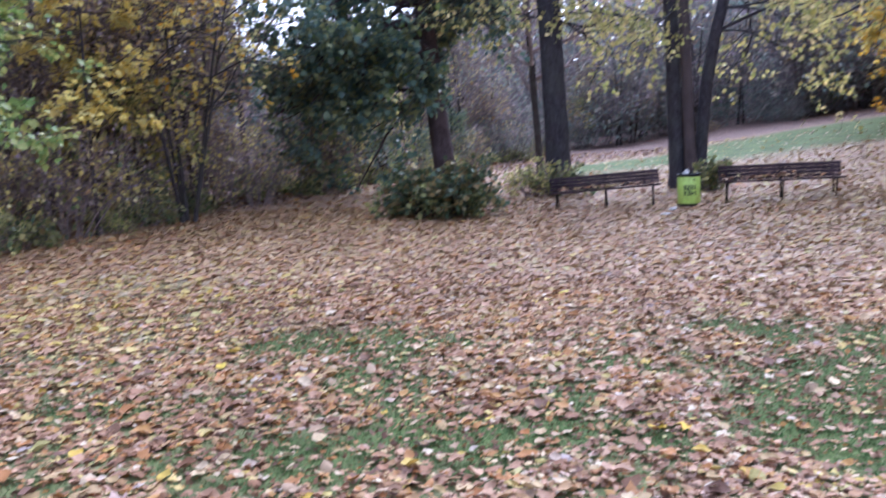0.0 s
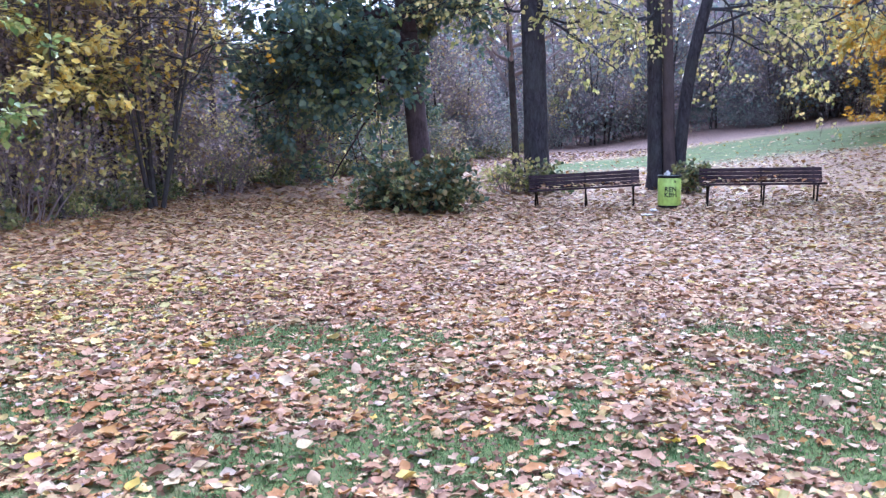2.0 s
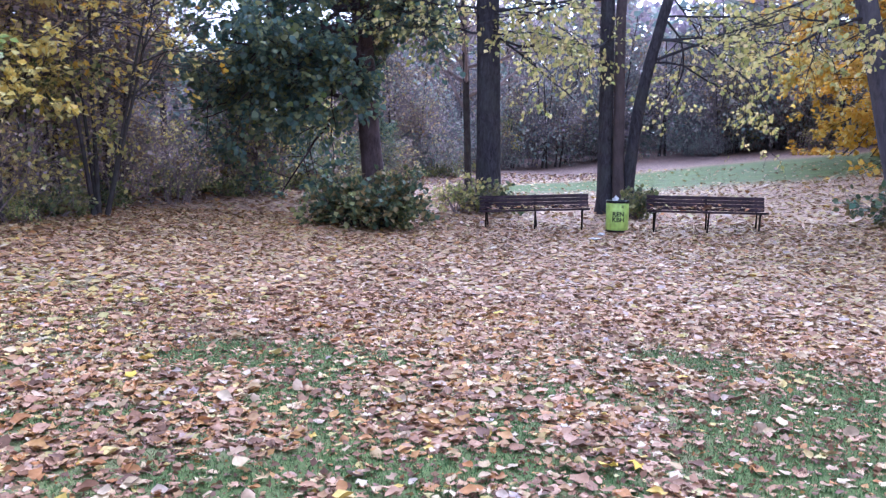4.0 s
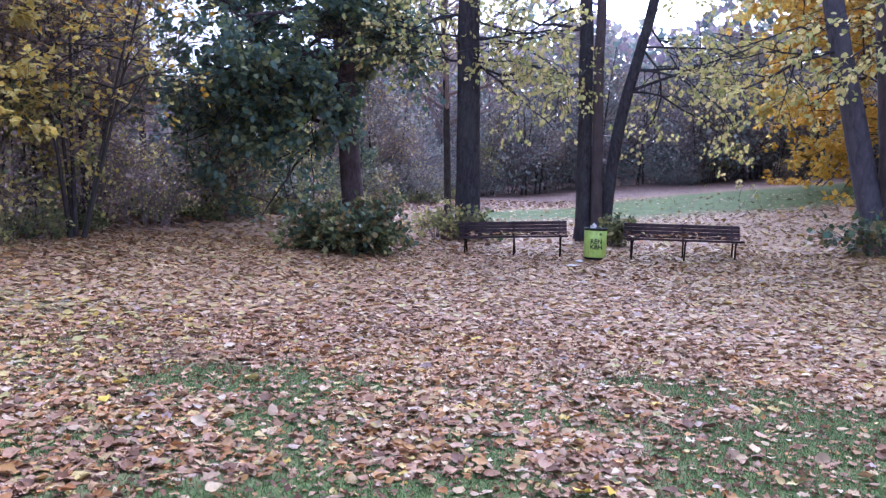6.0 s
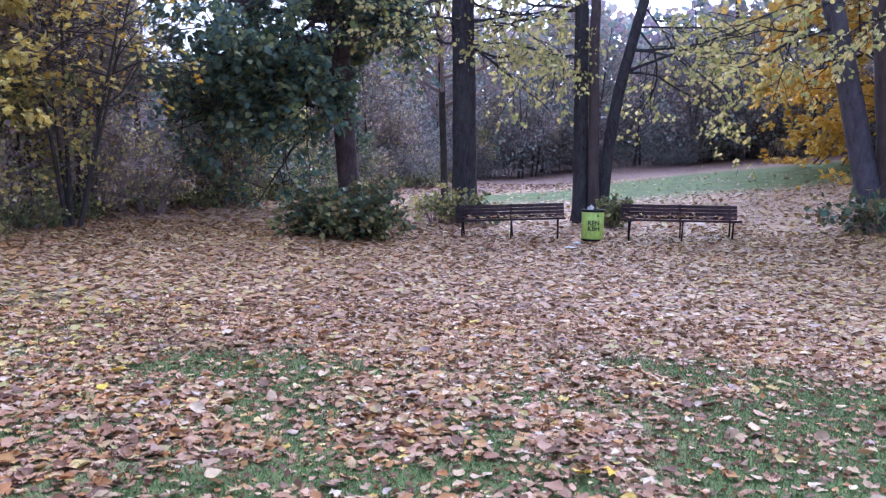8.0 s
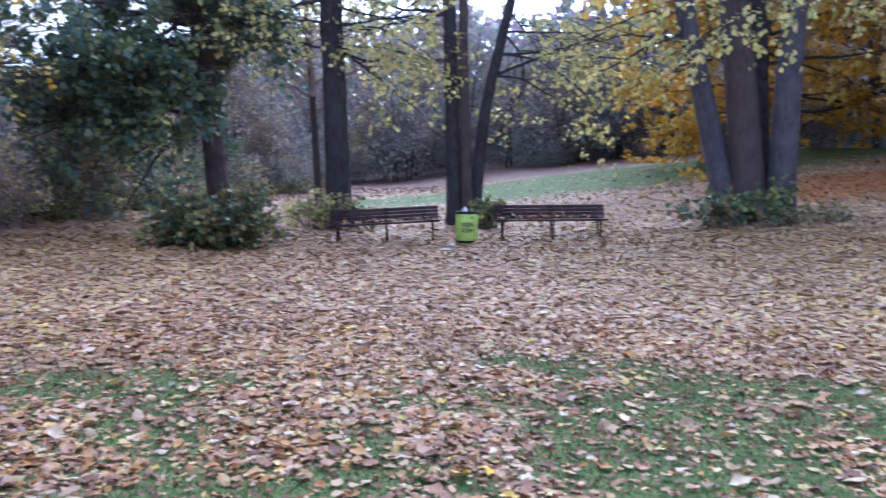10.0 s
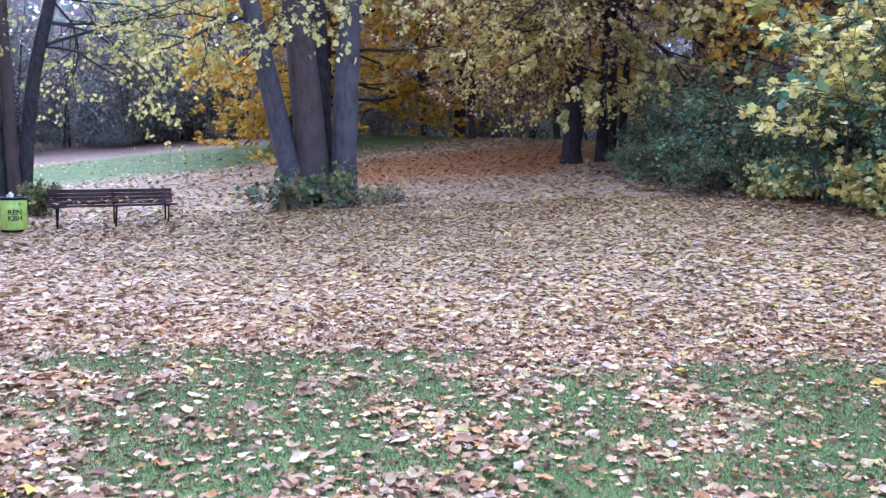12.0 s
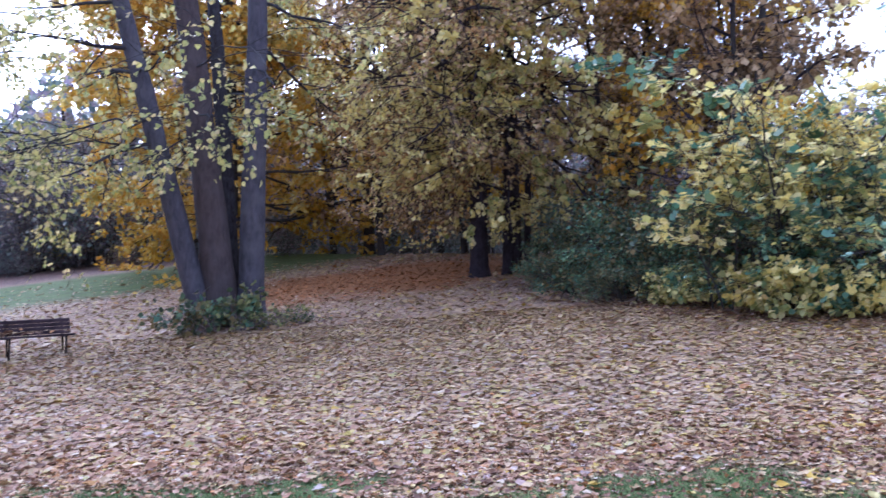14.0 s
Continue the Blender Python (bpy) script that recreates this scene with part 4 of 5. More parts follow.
KINDS = {
    "twiggy": wood_tree("thicket_tree", 71, 4, 7.5, 0.075, 9, 2.4, 32, dict(WOODS, leaves=1.2, split=(0, 5, 6), haze=(3, 0.25, 0.7), lift=(0, 0, 0.03)), [CROWN_HAZE_MAUVE, CROWN_OLIVE, CROWN_PALE, CROWN_LIME, CROWN_OLIVE], 0.105, "bare twiggy thicket tree with several thin stems", 0.12),
    "sapling": wood_tree("thicket_tree", 72, 3, 5.0, 0.055, 9, 1.9, 15, dict(WOODS, plain_ends=True, leaves=2.4, flat=0.25), [SHRUB_MIX, CROWN_LIME, SHRUB_MIX, CROWN_YELLOW], 0.15, "slender wood-edge sapling with pale yellow-green leaves", 0.1),
    "yellow": wood_tree("young_maple_tree", 73, 2, 9.0, 0.11, 12, 3.2, 16, dict(WOODS, plain_ends=True, leaves=2.6, flat=0.25), [CROWN_YELLOW, CROWN_GOLD, CROWN_YELLOW], 0.19, "young maple with yellow and orange leaves", 0.38, 0.75),
    "tall": wood_tree("woodland_tree", 74, 1, 14.0, 0.22, 20, 4.4, 34, dict(WOODS, leaves=1.2, split=(0, 5, 6), haze=(4, 0.4, 1.0), lift=(0, 0, 0.05)), [CROWN_HAZE_MAUVE, CROWN_HAZE_GREEN, CROWN_OLIVE], 0.19, "tall woodland tree with thin haze-greyed foliage", 0.25),
    "farwood": wood_tree("woodland_tree", 80, 2, 11.0, 0.17, 9, 4.6, 22, dict(WOODS, bark=TWIG_FAR, leaves=4, split=(0, 4, 6), haze=(5, 0.5, 1.4), twig=(0.6, 1.2), scatter=0.25), [CROWN_HAZE_GREEN, CROWN_HAZE_GREEN, CROWN_HAZE_MAUVE, CROWN_OLIVE], 0.19, "hazy woodland tree with thin dull foliage", 0.12),
    "autumn": wood_tree("woodland_tree", 81, 2, 17.0, 0.2, 18, 5.0, 12, dict(WOODS, bark=BARK_BLACK, leaves=6, haze=(2, 0.4, 1.0), scatter=0.2, flat=0.4), [CROWN_OLIVE, CROWN_OLIVE, CROWN_OLIVE, CROWN_GOLD], 0.30, "tall beech with brown and orange leaves behind the lawn", 0.12, high=0.93),
    "green": wood_tree("woodland_tree", 75, 2, 9.0, 0.16, 12, 3.4, 14, dict(WOODS, bark=BARK_BLACK, plain_ends=True, leaves=5, split=(0, 5, 6)), [CROWN_HAZE_GREEN, CROWN_DARK], 0.23, "shady woodland tree with dull dark green leaves", 0.12),
    "shrub": shrub("shrub", 76, 0, 0, 0.9, 1.6, 10, dict(BUSH, gaps=0.36, leaves=4.2, twig=(0.2, 0.5), flat=0.3), [SHRUB_MIX, SHRUB_DARK, CROWN_LIME, CROWN_LIME, CROWN_FRESH], 0.11, "ragged yellow-green shrub along the wood's edge"),
    "brush": shrub("thicket_shrub", 78, 0, 0, 1.6, 3.0, 20, dict(BUSH, leaves=1.2, split=(0, 5, 6), haze=(4, 0.15, 0.4), twig=(0.3, 0.8), lift=(0.02, 0.0, 0.02), scatter=0.07), [CROWN_HAZE_MAUVE, SHRUB_MIX, CROWN_OLIVE, CROWN_PALE, CROWN_LIME], 0.13, "tall tangled thicket of bare twigs and few leaves", twig=TWIG),
    "farbush": shrub("woodland_shrub", 79, 0, 0, 2.0, 3.4, 13, dict(BUSH, leaves=12, split=(0, 3, 5), haze=(10, 0.4, 1.0), twig=(0.5, 1.0), scatter=0.25), [CROWN_HAZE_GREEN, CROWN_HAZE_GREEN, CROWN_HAZE_MAUVE, CROWN_HAZE_GREEN], 0.145, "tall dull green and brown shrub below the far wood", up=0.1, twig=TWIG_FAR),
    "bramble": shrub("shrub", 77, 0, 0, 1.1, 0.7, 10, dict(BUSH, leaves=4), [SHRUB_DARK, SHRUB_MIX, SHRUB_MIX], 0.14, "low dark bramble shrub along the wood's edge"),
}
USED = set()
YELLOWS = ((-10.9, 19.6, 0.75),)


HEIGHT = dict(twiggy=8.2, sapling=5.5, yellow=10.0, tall=15.0, farwood=12.5, autumn=18.0, green=10.0, shrub=1.8, brush=3.2, farbush=3.8, bramble=0.8)


def room(x, y):
    """How high the wood stands here: low growth in one clearing of the near wood, and an uneven roofline far off."""
    d, a = math.hypot(x, y), math.degrees(math.atan2(x, y))
    if -18.5 < a < -9.0 and d < 36:
        return 1.7 + d * 0.125
    if d > 38 and -9 < a < 27:
        return 1.7 + d * (0.15 + 0.075 * float(value_noise(a, 0.0, 4.0, 63)))
    return 99.0


def plant(kind, x, y, s=1.0, free=False):
    ob = KINDS[kind]
    s = s if free else min(s, max(0.35, room(x, y) / HEIGHT[kind]))
    m = pose(x, y, float(ground_z(x, y)) - 0.05, 0, 0, rng.uniform(0, 360)) @ Matrix.Diagonal((s, s, s * rng.uniform(0.9, 1.12), 1))
    if kind in USED:
        return copy_thing(ob, m)
    USED.add(kind)
    ob["group"] = "trees of the wood" if "tree" in ob.name else "shrubs of the wood's edge"
    ob.matrix_basis = m
    return ob


EDGE = [(-12.5, 8), (-8.9, 12), (-7.9, 14.2), (-7.2, 16.3), (-6.7, 18.9), (-5.9, 22.2), (-4.7, 25.2), (-3.5, 27.6), (-1.4, 32), (0.2, 36), (2.4, 42), (5, 46.5), (9.8, 49.5), (14.5, 50), (18.5, 48.5), (24, 47.5), (30, 48), (36, 47), (43, 42)]


def along_edge(s):
    """The place at s (0 to 1) of the wood's edge, and the way into the wood."""
    f = s * (len(EDGE) - 1)
    i = min(int(f), len(EDGE) - 2)
    a, b = np.array(EDGE[i], float), np.array(EDGE[i + 1], float)
    n = np.array([-(b - a)[1], (b - a)[0]]) / np.linalg.norm(b - a)
    return a + (b - a) * (f - i), n


def row(count, depth, jitter, kinds, size, s0=0.0, s1=1.0):
    for i in range(count):
        p, n = along_edge(s0 + (s1 - s0) * (i + rng.uniform(0.15, 0.85)) / count)
        p = p + n * (depth + rng.uniform(-jitter, jitter))
        plant(kinds[i % len(kinds)], p[0], p[1], rng.uniform(*size))


row(26, 0.7, 0.5, ["shrub", "bramble", "brush"], (0.55, 1.0), 0.02, 0.6)
row(8, 1.7, 0.5, ["shrub", "brush", "bramble"], (0.8, 1.2), 0.02, 0.45)
row(9, 2.6, 0.6, ["brush"], (0.75, 1.05), 0.02, 0.55)
row(13, 2.4, 0.9, ["twiggy", "twiggy", "brush", "twiggy", "sapling"], (0.75, 1.1), 0.02, 0.58)
row(12, 5.0, 1.2, ["twiggy", "brush"], (0.85, 1.15), 0.02, 0.46)
row(9, 8.5, 1.5, ["twiggy", "brush", "brush"], (1.0, 1.3), 0.02, 0.44)
row(8, 12.0, 2.0, ["farbush", "twiggy"], (0.9, 1.2), 0.02, 0.42)
row(8, 0.9, 0.5, ["green", "shrub", "brush", "shrub"], (0.5, 0.85), 0.36, 0.56)
row(4, 1.6, 0.6, ["green"], (0.45, 0.6), 0.38, 0.56)
row(2, 10.0, 1.0, ["tall"], (0.9, 1.1), 0.05, 0.25)
plant("tall", -10.7, 36.8, 0.9, True)
for x, y, s in ((-8.4, 21.0, 1.15), (-8.9, 19.0, 1.2), (-9.9, 18.2, 1.3), (-9.6, 22.5, 1.4), (-11.0, 20.5, 1.4)):
    plant("twiggy", x, y, s, True)
row(9, 1.5, 0.9, ["farbush", "brush"], (0.3, 0.7), 0.5, 1.0)
row(9, 2.6, 1.2, ["twiggy", "farbush", "twiggy"], (0.6, 0.9), 0.5, 0.95)
row(11, 5.0, 1.5, ["farbush"], (0.9, 1.9), 0.5, 1.0)
row(11, 3.5, 1.5, ["farwood"], (0.75, 1.0), 0.5, 1.0)
row(11, 9.0, 2.0, ["farwood"], (0.95, 1.25), 0.53, 1.0)
row(7, 4.0, 1.2, ["farbush", "sapling"], (0.8, 1.2), 0.55, 0.95)
row(6, 12.0, 2.0, ["tall"], (1.0, 1.25), 0.5, 1.0)
for x, y, s in YELLOWS:
    plant("yellow", x, y, s)
plant("tall", 1.7, 30.4, 0.8)
for x, y, s in ((9.5, 55.5, 1.15), (12.5, 54.0, 1.35), (15.5, 55.0, 1.45), (18.8, 53.0, 1.4), (22.5, 54.0, 1.3), (5.5, 52.0, 1.1), (2.5, 47.5, 1.0)):
    plant("farwood", x, y, s)
# woods beyond, closing the view all round; haze is in their leaf colours
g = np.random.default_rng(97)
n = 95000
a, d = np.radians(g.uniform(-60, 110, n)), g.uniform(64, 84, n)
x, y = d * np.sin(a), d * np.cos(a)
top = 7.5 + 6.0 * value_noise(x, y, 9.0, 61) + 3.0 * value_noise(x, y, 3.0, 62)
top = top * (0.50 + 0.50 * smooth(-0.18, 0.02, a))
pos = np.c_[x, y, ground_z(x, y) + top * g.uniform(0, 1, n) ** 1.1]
far_woods = new("far_woods", leaves_mesh("far_woods", g, pos, g.standard_normal((n, 3)) * (1, 1, 0.5), g.uniform(0.5, 1.0, n), LEAF_PLAIN, [CROWN_HAZE_GREEN, CROWN_HAZE_MAUVE, CROWN_HAZE_GREEN, CROWN_HAZE_MAUVE], 0.1, g.integers(0, 4, n)))
tagged(far_woods, "distant autumn woods closing the park", "woods", kind="stuff")
# trees standing behind the thicket on the right
for kind, x, y, s in (("yellow", 18.9, 7.6, 0.72), ("green", 26.5, 17.0, 1.2), ("green", 24.0, 1.5, 1.0), ("tall", 29.0, 20.5, 1.0), ("farwood", 32.0, 26.0, 1.1), ("green", 27.5, 22.0, 0.75), ("green", 31.0, 27.5, 0.9), ("bramble", 26.5, 19.5, 1.6), ("brush", 23.5, 12.5, 1.4), ("brush", 21.5, 6.5, 1.4), ("green", 36.0, 32.5, 1.0), ("farwood", 38.0, 32.0, 1.1), ("farbush", 39.0, 36.0, 1.2), ("farbush", 33.5, 34.0, 0.8), ("farbush", 36.0, 38.5, 1.0), ("farbush", 29.0, 41.0, 0.8), ("green", 26.0, 18.6, 0.7), ("green", 29.5, 22.5, 1.0), ("farwood", 40.0, 28.0, 1.2), ("farbush", 35.0, 25.0, 1.2), ("farwood", 42.0, 38.0, 1.1), ("farbush", 34.0, 40.0, 1.0), ("farwood", 28.0, 7.0, 1.0), ("farwood", 31.0, 15.5, 1.1), ("farwood", 26.0, 2.0, 0.9), ("autumn", 24.5, 12.0, 0.75), ("autumn", 25.5, 16.5, 0.8), ("autumn", 28.0, 45.0, 1.1), ("autumn", 33.5, 42.5, 1.2), ("autumn", 38.0, 37.5, 1.2), ("autumn", 31.0, 29.0, 1.0), ("autumn", 27.0, 24.5, 0.9), ("autumn", 27.5, 13.0, 0.8), ("autumn", 29.5, 33.5, 1.05), ("autumn", 26.0, 14.8, 0.85), ("autumn", 30.0, 18.0, 1.0), ("farwood", 47.0, 52.0, 1.3), ("farwood", 53.0, 47.0, 1.3), ("farbush", 44.0, 50.0, 1.5), ("farbush", 48.0, 47.0, 1.5), ("farbush", 52.0, 43.0, 1.5), ("farbush", 46.0, 41.0, 1.4), ("farbush", 41.0, 46.0, 1.4)):
    plant(kind, x, y, s)

# ---- benches ----
def wood_material(name, dark, light):
    m, n, l, p = material(name, 0.75)
    tc = n.new("ShaderNodeTexCoord")
    mp = n.new("ShaderNodeMapping")
    mp.inputs["Scale"].default_value = (1.5, 30, 30)
    l.new(tc.outputs["Object"], mp.inputs["Vector"])
    g = n.new("ShaderNodeTexNoise")
    g.inputs["Scale"].default_value, g.inputs["Detail"].default_value = 2.0, 5
    l.new(mp.outputs[0], g.inputs["Vector"])
    w = n.new("ShaderNodeTexNoise")
    w.inputs["Scale"].default_value = 3.0
    l.new(tc.outputs["Object"], w.inputs["Vector"])
    a = n.new("ShaderNodeMath")
    a.operation = "MULTIPLY"
    l.new(g.outputs["Fac"], a.inputs[0]), l.new(w.outputs["Fac"], a.inputs[1])
    r = ramp(n, [(0.12, dark), (0.42, light)])
    l.new(a.outputs[0], r.inputs["Fac"]), l.new(r.outputs["Color"], p.inputs["Base Color"])
    b = n.new("ShaderNodeBump")
    b.inputs["Strength"].default_value, b.inputs["Distance"].default_value = 0.4, 0.004
    l.new(g.outputs["Fac"], b.inputs["Height"]), l.new(b.outputs[0], p.inputs["Normal"])
    return m


def metal_material(name, colour, rough):
    m, n, l, p = material(name, rough)
    p.inputs["Metallic"].default_value = 0.6
    g = n.new("ShaderNodeTexNoise")
    g.inputs["Scale"].default_value, g.inputs["Detail"].default_value = 25, 4
    r = ramp(n, [(0.35, colour), (0.75, (colour[0] * 1.6 + 0.02, colour[1] * 1.5 + 0.01, colour[2] * 1.4))])
    l.new(g.outputs["Fac"], r.inputs["Fac"]), l.new(r.outputs["Color"], p.inputs["Base Color"])
    return m


BENCH_WOOD = wood_material("stained_wood", (0.014, 0.008, 0.011), (0.085, 0.054, 0.064))
IRON = metal_material("painted_iron", (0.011, 0.010, 0.012), 0.5)


def bench(x, y, turn, length, label):
    """Slatted bench facing -y of its own: seat of three slats, back of four, three iron frames."""
    root = tagged(thing("park_bench", x, y, float(ground_z(x, y)) + 0.035, turn), label, "bench", "benches beside the litter bin")
    for k in range(3):
        bm = bmesh.new()
        box(bm, (length, 0.125, 0.040), pose(0, -0.26 + k * 0.145, 0.405 - k * 0.012, -4), 0.006)
        part("seat_slat", bm, BENCH_WOOD, root)
    for k in range(4):
        h = 0.450 + k * 0.079
        bm = bmesh.new()
        box(bm, (length, 0.030, 0.072), pose(0, 0.125 + (h - 0.45) * 0.28, h, -15.6), 0.006)
        part("back_slat", bm, BENCH_WOOD, root)
    for s in (-length / 2 + 0.16, 0.03, length / 2 - 0.16):
        frame_ob = child("frame", None, root)
        for name, a, b, wide in (("front_leg", (s - 0.03, -0.29, -0.05), (s, -0.24, 0.38), 0.034), ("back_leg", (s + 0.02, 0.20, -0.05), (s, 0.09, 0.39), 0.034),
                                 ("back_post", (s, 0.12, 0.37), (s, 0.252, 0.735), 0.040), ("seat_bar", (s, -0.30, 0.375), (s, 0.14, 0.352), 0.032)):
            a, b = Vector(a), Vector(b)
            bm = bmesh.new()
            turn_m = (b - a).to_track_quat("Z", "Y").to_matrix().to_4x4()
            box(bm, (wide, 0.012 if name == "back_post" else 0.022, (b - a).length), Matrix.Translation((a + b) / 2) @ turn_m, 0.003)
            part(name, bm, IRON, frame_ob)
    return root


bench_right = bench(6.17, 18.71, -9.0, 2.50, "long dark-stained slatted park bench with iron legs")
bench_left = bench(2.57, 19.60, -7.0, 2.46, "dark-stained slatted park bench standing before a lime trunk")
bench_left.matrix_basis = bench_left.matrix_basis @ pose(0, 0, 0, 0, -2.6, 0)


def seat_leaves(ob, seed, count, spread_x, label, heap=None):
    g = np.random.default_rng(seed)
    pos = np.c_[g.uniform(-spread_x, spread_x, count), g.uniform(-0.30, 0.10, count), np.full(count, 0.436)]
    if heap:
        k = count // 2
        pos[:k, 0] = g.normal(heap, 0.22, k)
        pos[:k, 1] = g.uniform(-0.1, 0.1, k)
    pos[:, 2] += np.abs(g.normal(0, 0.02, count)) + (0.03 if heap else 0)
    al = np.c_[g.standard_normal((count, 2)), g.normal(0, 0.25, count)]
    m = ob.matrix_basis
    pos = np.array([m @ Vector(p) for p in pos])
    leafy = new("fallen_leaves", leaves_mesh("fallen_leaves", g, pos, al, g.uniform(0.07, 0.13, count), LEAF_BROAD, LITTER[:5], 0.8, g.choice(5, count, p=[0.4, 0.1, 0.3, 0.1, 0.1])))
    tagged(leafy, label, "fallen leaves", kind="stuff")


seat_leaves(bench_right, 81, 90, 1.15, "dry fallen leaves lying on a bench seat", -0.05)
seat_leaves(bench_left, 82, 60, 1.2, "dry fallen leaves lying on a bench seat")


# ---- litter bin ----
def paint_material(name, colour, rough=0.4):
    m, n, l, p = material(name, rough)
    g = n.new("ShaderNodeTexNoise")
    g.inputs["Scale"].default_value, g.inputs["Detail"].default_value = 7, 6
    r = ramp(n, [(0.30, tuple(c * 0.72 for c in colour)), (0.55, colour), (0.8, tuple(min(1, c * 1.12) for c in colour))])
    l.new(g.outputs["Fac"], r.inputs["Fac"]), l.new(r.outputs["Color"], p.inputs["Base Color"])
    return m


BIN_GREEN = paint_material("bin_lime_paint", (0.46, 0.63, 0.13))
BIN_BLACK = paint_material("bin_black", (0.012, 0.013, 0.015), 0.5)
PAPER = paint_material("white_paper", (0.72, 0.70, 0.70), 0.7)
RAD, BIN_H = 0.25, 0.67


def lathe(profile, sides=40):
    bm = bmesh.new()
    rings = [[bm.verts.new((r * math.cos(2 * math.pi * i / sides), r * math.sin(2 * math.pi * i / sides), z)) for i in range(sides)] for r, z in profile]
    for a, b in zip(rings, rings[1:]):
        for i in range(sides):
            bm.faces.new((a[i], a[(i + 1) % sides], b[(i + 1) % sides], b[i])).smooth = True
    return bm


def on_bin(flat_verts, angle0):
    """Wraps flat (x, z) shapes round the bin; x runs to the right as seen from outside."""
    return [((RAD + d) * math.sin(x / RAD + angle0), -(RAD + d) * math.cos(x / RAD + angle0), z) for x, z, d in flat_verts]


BIN_X, BIN_Y = 4.37, 19.25
bin_ob = tagged(thing("litter_bin", BIN_X, BIN_Y, None, -10), "round lime-green litter bin with black rim and dark lettering", "litter bin")
part("body", lathe([(0.0, 0.035), (RAD - 0.01, 0.035), (RAD, 0.05), (RAD, BIN_H - 0.01), (RAD - 0.012, BIN_H), (RAD - 0.012, 0.08), (0, 0.08)]), BIN_GREEN, bin_ob)
part("base_ring", lathe([(0, 0.0), (RAD - 0.02, 0.0), (RAD - 0.005, 0.01), (RAD - 0.005, 0.04), (0, 0.04)]), BIN_BLACK, bin_ob)
part("rim", lathe([(RAD - 0.03, BIN_H - 0.03), (RAD + 0.008, BIN_H - 0.03), (RAD + 0.012, BIN_H), (RAD + 0.004, BIN_H + 0.025), (RAD - 0.04, BIN_H + 0.03), (RAD - 0.05, BIN_H - 0.02), (RAD - 0.03, BIN_H - 0.03)]), BIN_BLACK, bin_ob, "black rim")
part("liner", lathe([(RAD - 0.035, BIN_H + 0.005), (RAD - 0.06, BIN_H - 0.10), (RAD - 0.12, BIN_H - 0.14), (0, BIN_H - 0.12)]), BIN_BLACK, bin_ob, "black plastic liner bag")


def letters(text, size, x, z):
    fc = bpy.data.curves.new("letters", "FONT")
    fc.body, fc.size, fc.align_x, fc.resolution_u = text, size, "CENTER", 3
    fc.offset = 0.004
    tmp = new("letters_flat", fc)
    me = bpy.data.meshes.new_from_object(tmp.evaluated_get(bpy.context.evaluated_depsgraph_get()))
    bpy.data.objects.remove(tmp)
    bm = bmesh.new()
    bm.from_mesh(me)
    bmesh.ops.subdivide_edges(bm, edges=[e for e in bm.edges if e.calc_length() > 0.03], cuts=2)
    for v, co in zip(bm.verts, on_bin([(v.co.x + x, v.co.y + z, 0.004) for v in bm.verts], 0.0)):
        v.co = co
    part("lettering", bm, BIN_BLACK, bin_ob, "dark lettering %s" % text)


letters("REN", 0.14, 0.01, 0.35)
letters("KBH", 0.14, 0.01, 0.23)
bm = bmesh.new()
for dx, dz, w, h in ((0, 0, 0.055, 0.012), (0, 0.02, 0.055, 0.012), (0, 0.04, 0.04, 0.012)):
    vs = [bm.verts.new(c) for c in on_bin([(0.10 + dx - w / 2, 0.535 + dz, 0.004), (0.10 + dx + w / 2, 0.535 + dz, 0.004), (0.10 + dx + w / 2, 0.535 + dz + h, 0.004), (0.10 + dx - w / 2, 0.535 + dz + h, 0.004)], 0.0)]
    bm.faces.new(vs)
part("emblem", bm, BIN_BLACK, bin_ob, "small dark emblem")


def crumple(name, x, y, z, size, seed, label, category):
    g = np.random.default_rng(seed)
    bm = bmesh.new()
    bmesh.ops.create_icosphere(bm, subdivisions=3, radius=1)
    for v in bm.verts:
        k = 1 + 0.55 * noise.noise(v.co * 1.7 + Vector((seed, 0, 0))) + 0.3 * noise.noise(v.co * 4.5) + g.uniform(-0.06, 0.06)
        v.co = Vector((v.co.x * size[0], v.co.y * size[1], v.co.z * size[2])) * k
    lowest = min(v.co.z for v in bm.verts)
    me = bpy.data.meshes.new(name)
    bm.to_mesh(me)
    bm.free()
    me.materials.append(PAPER)
    ob = new(name, me)
    ob.matrix_basis = pose(x, y, z - lowest)
    return tagged(ob, label, category)


zb = float(ground_z(BIN_X, BIN_Y))
crumple("paper_cup", BIN_X - 0.06, BIN_Y - 0.02, zb + BIN_H - 0.075, (0.07, 0.06, 0.085), 3, "crumpled white paper cup poking out of the litter bin", "paper cup")
crumple("plastic_bag", 3.82, 18.3, float(ground_z(3.82, 18.3)) + 0.01, (0.07, 0.05, 0.03), 5, "crumpled white plastic bag lying on the leaves", "litter")
crumple("plastic_bag", 3.53, 17.6, float(ground_z(3.53, 17.6)) + 0.01, (0.10, 0.08, 0.02), 8, "torn scrap of white plastic lying on the leaves", "litter")


# ---- fallen leaves ----
def scatter(rng, count, d0, d1, a0=-44, a1=88):
    """Places spread evenly over a sector of the lawn before the viewer."""
    d = np.sqrt(rng.uniform(d0 * d0, d1 * d1, count))
    a = np.radians(rng.uniform(a0, a1, count))
    return d * np.sin(a), 0.3 + d * np.cos(a)


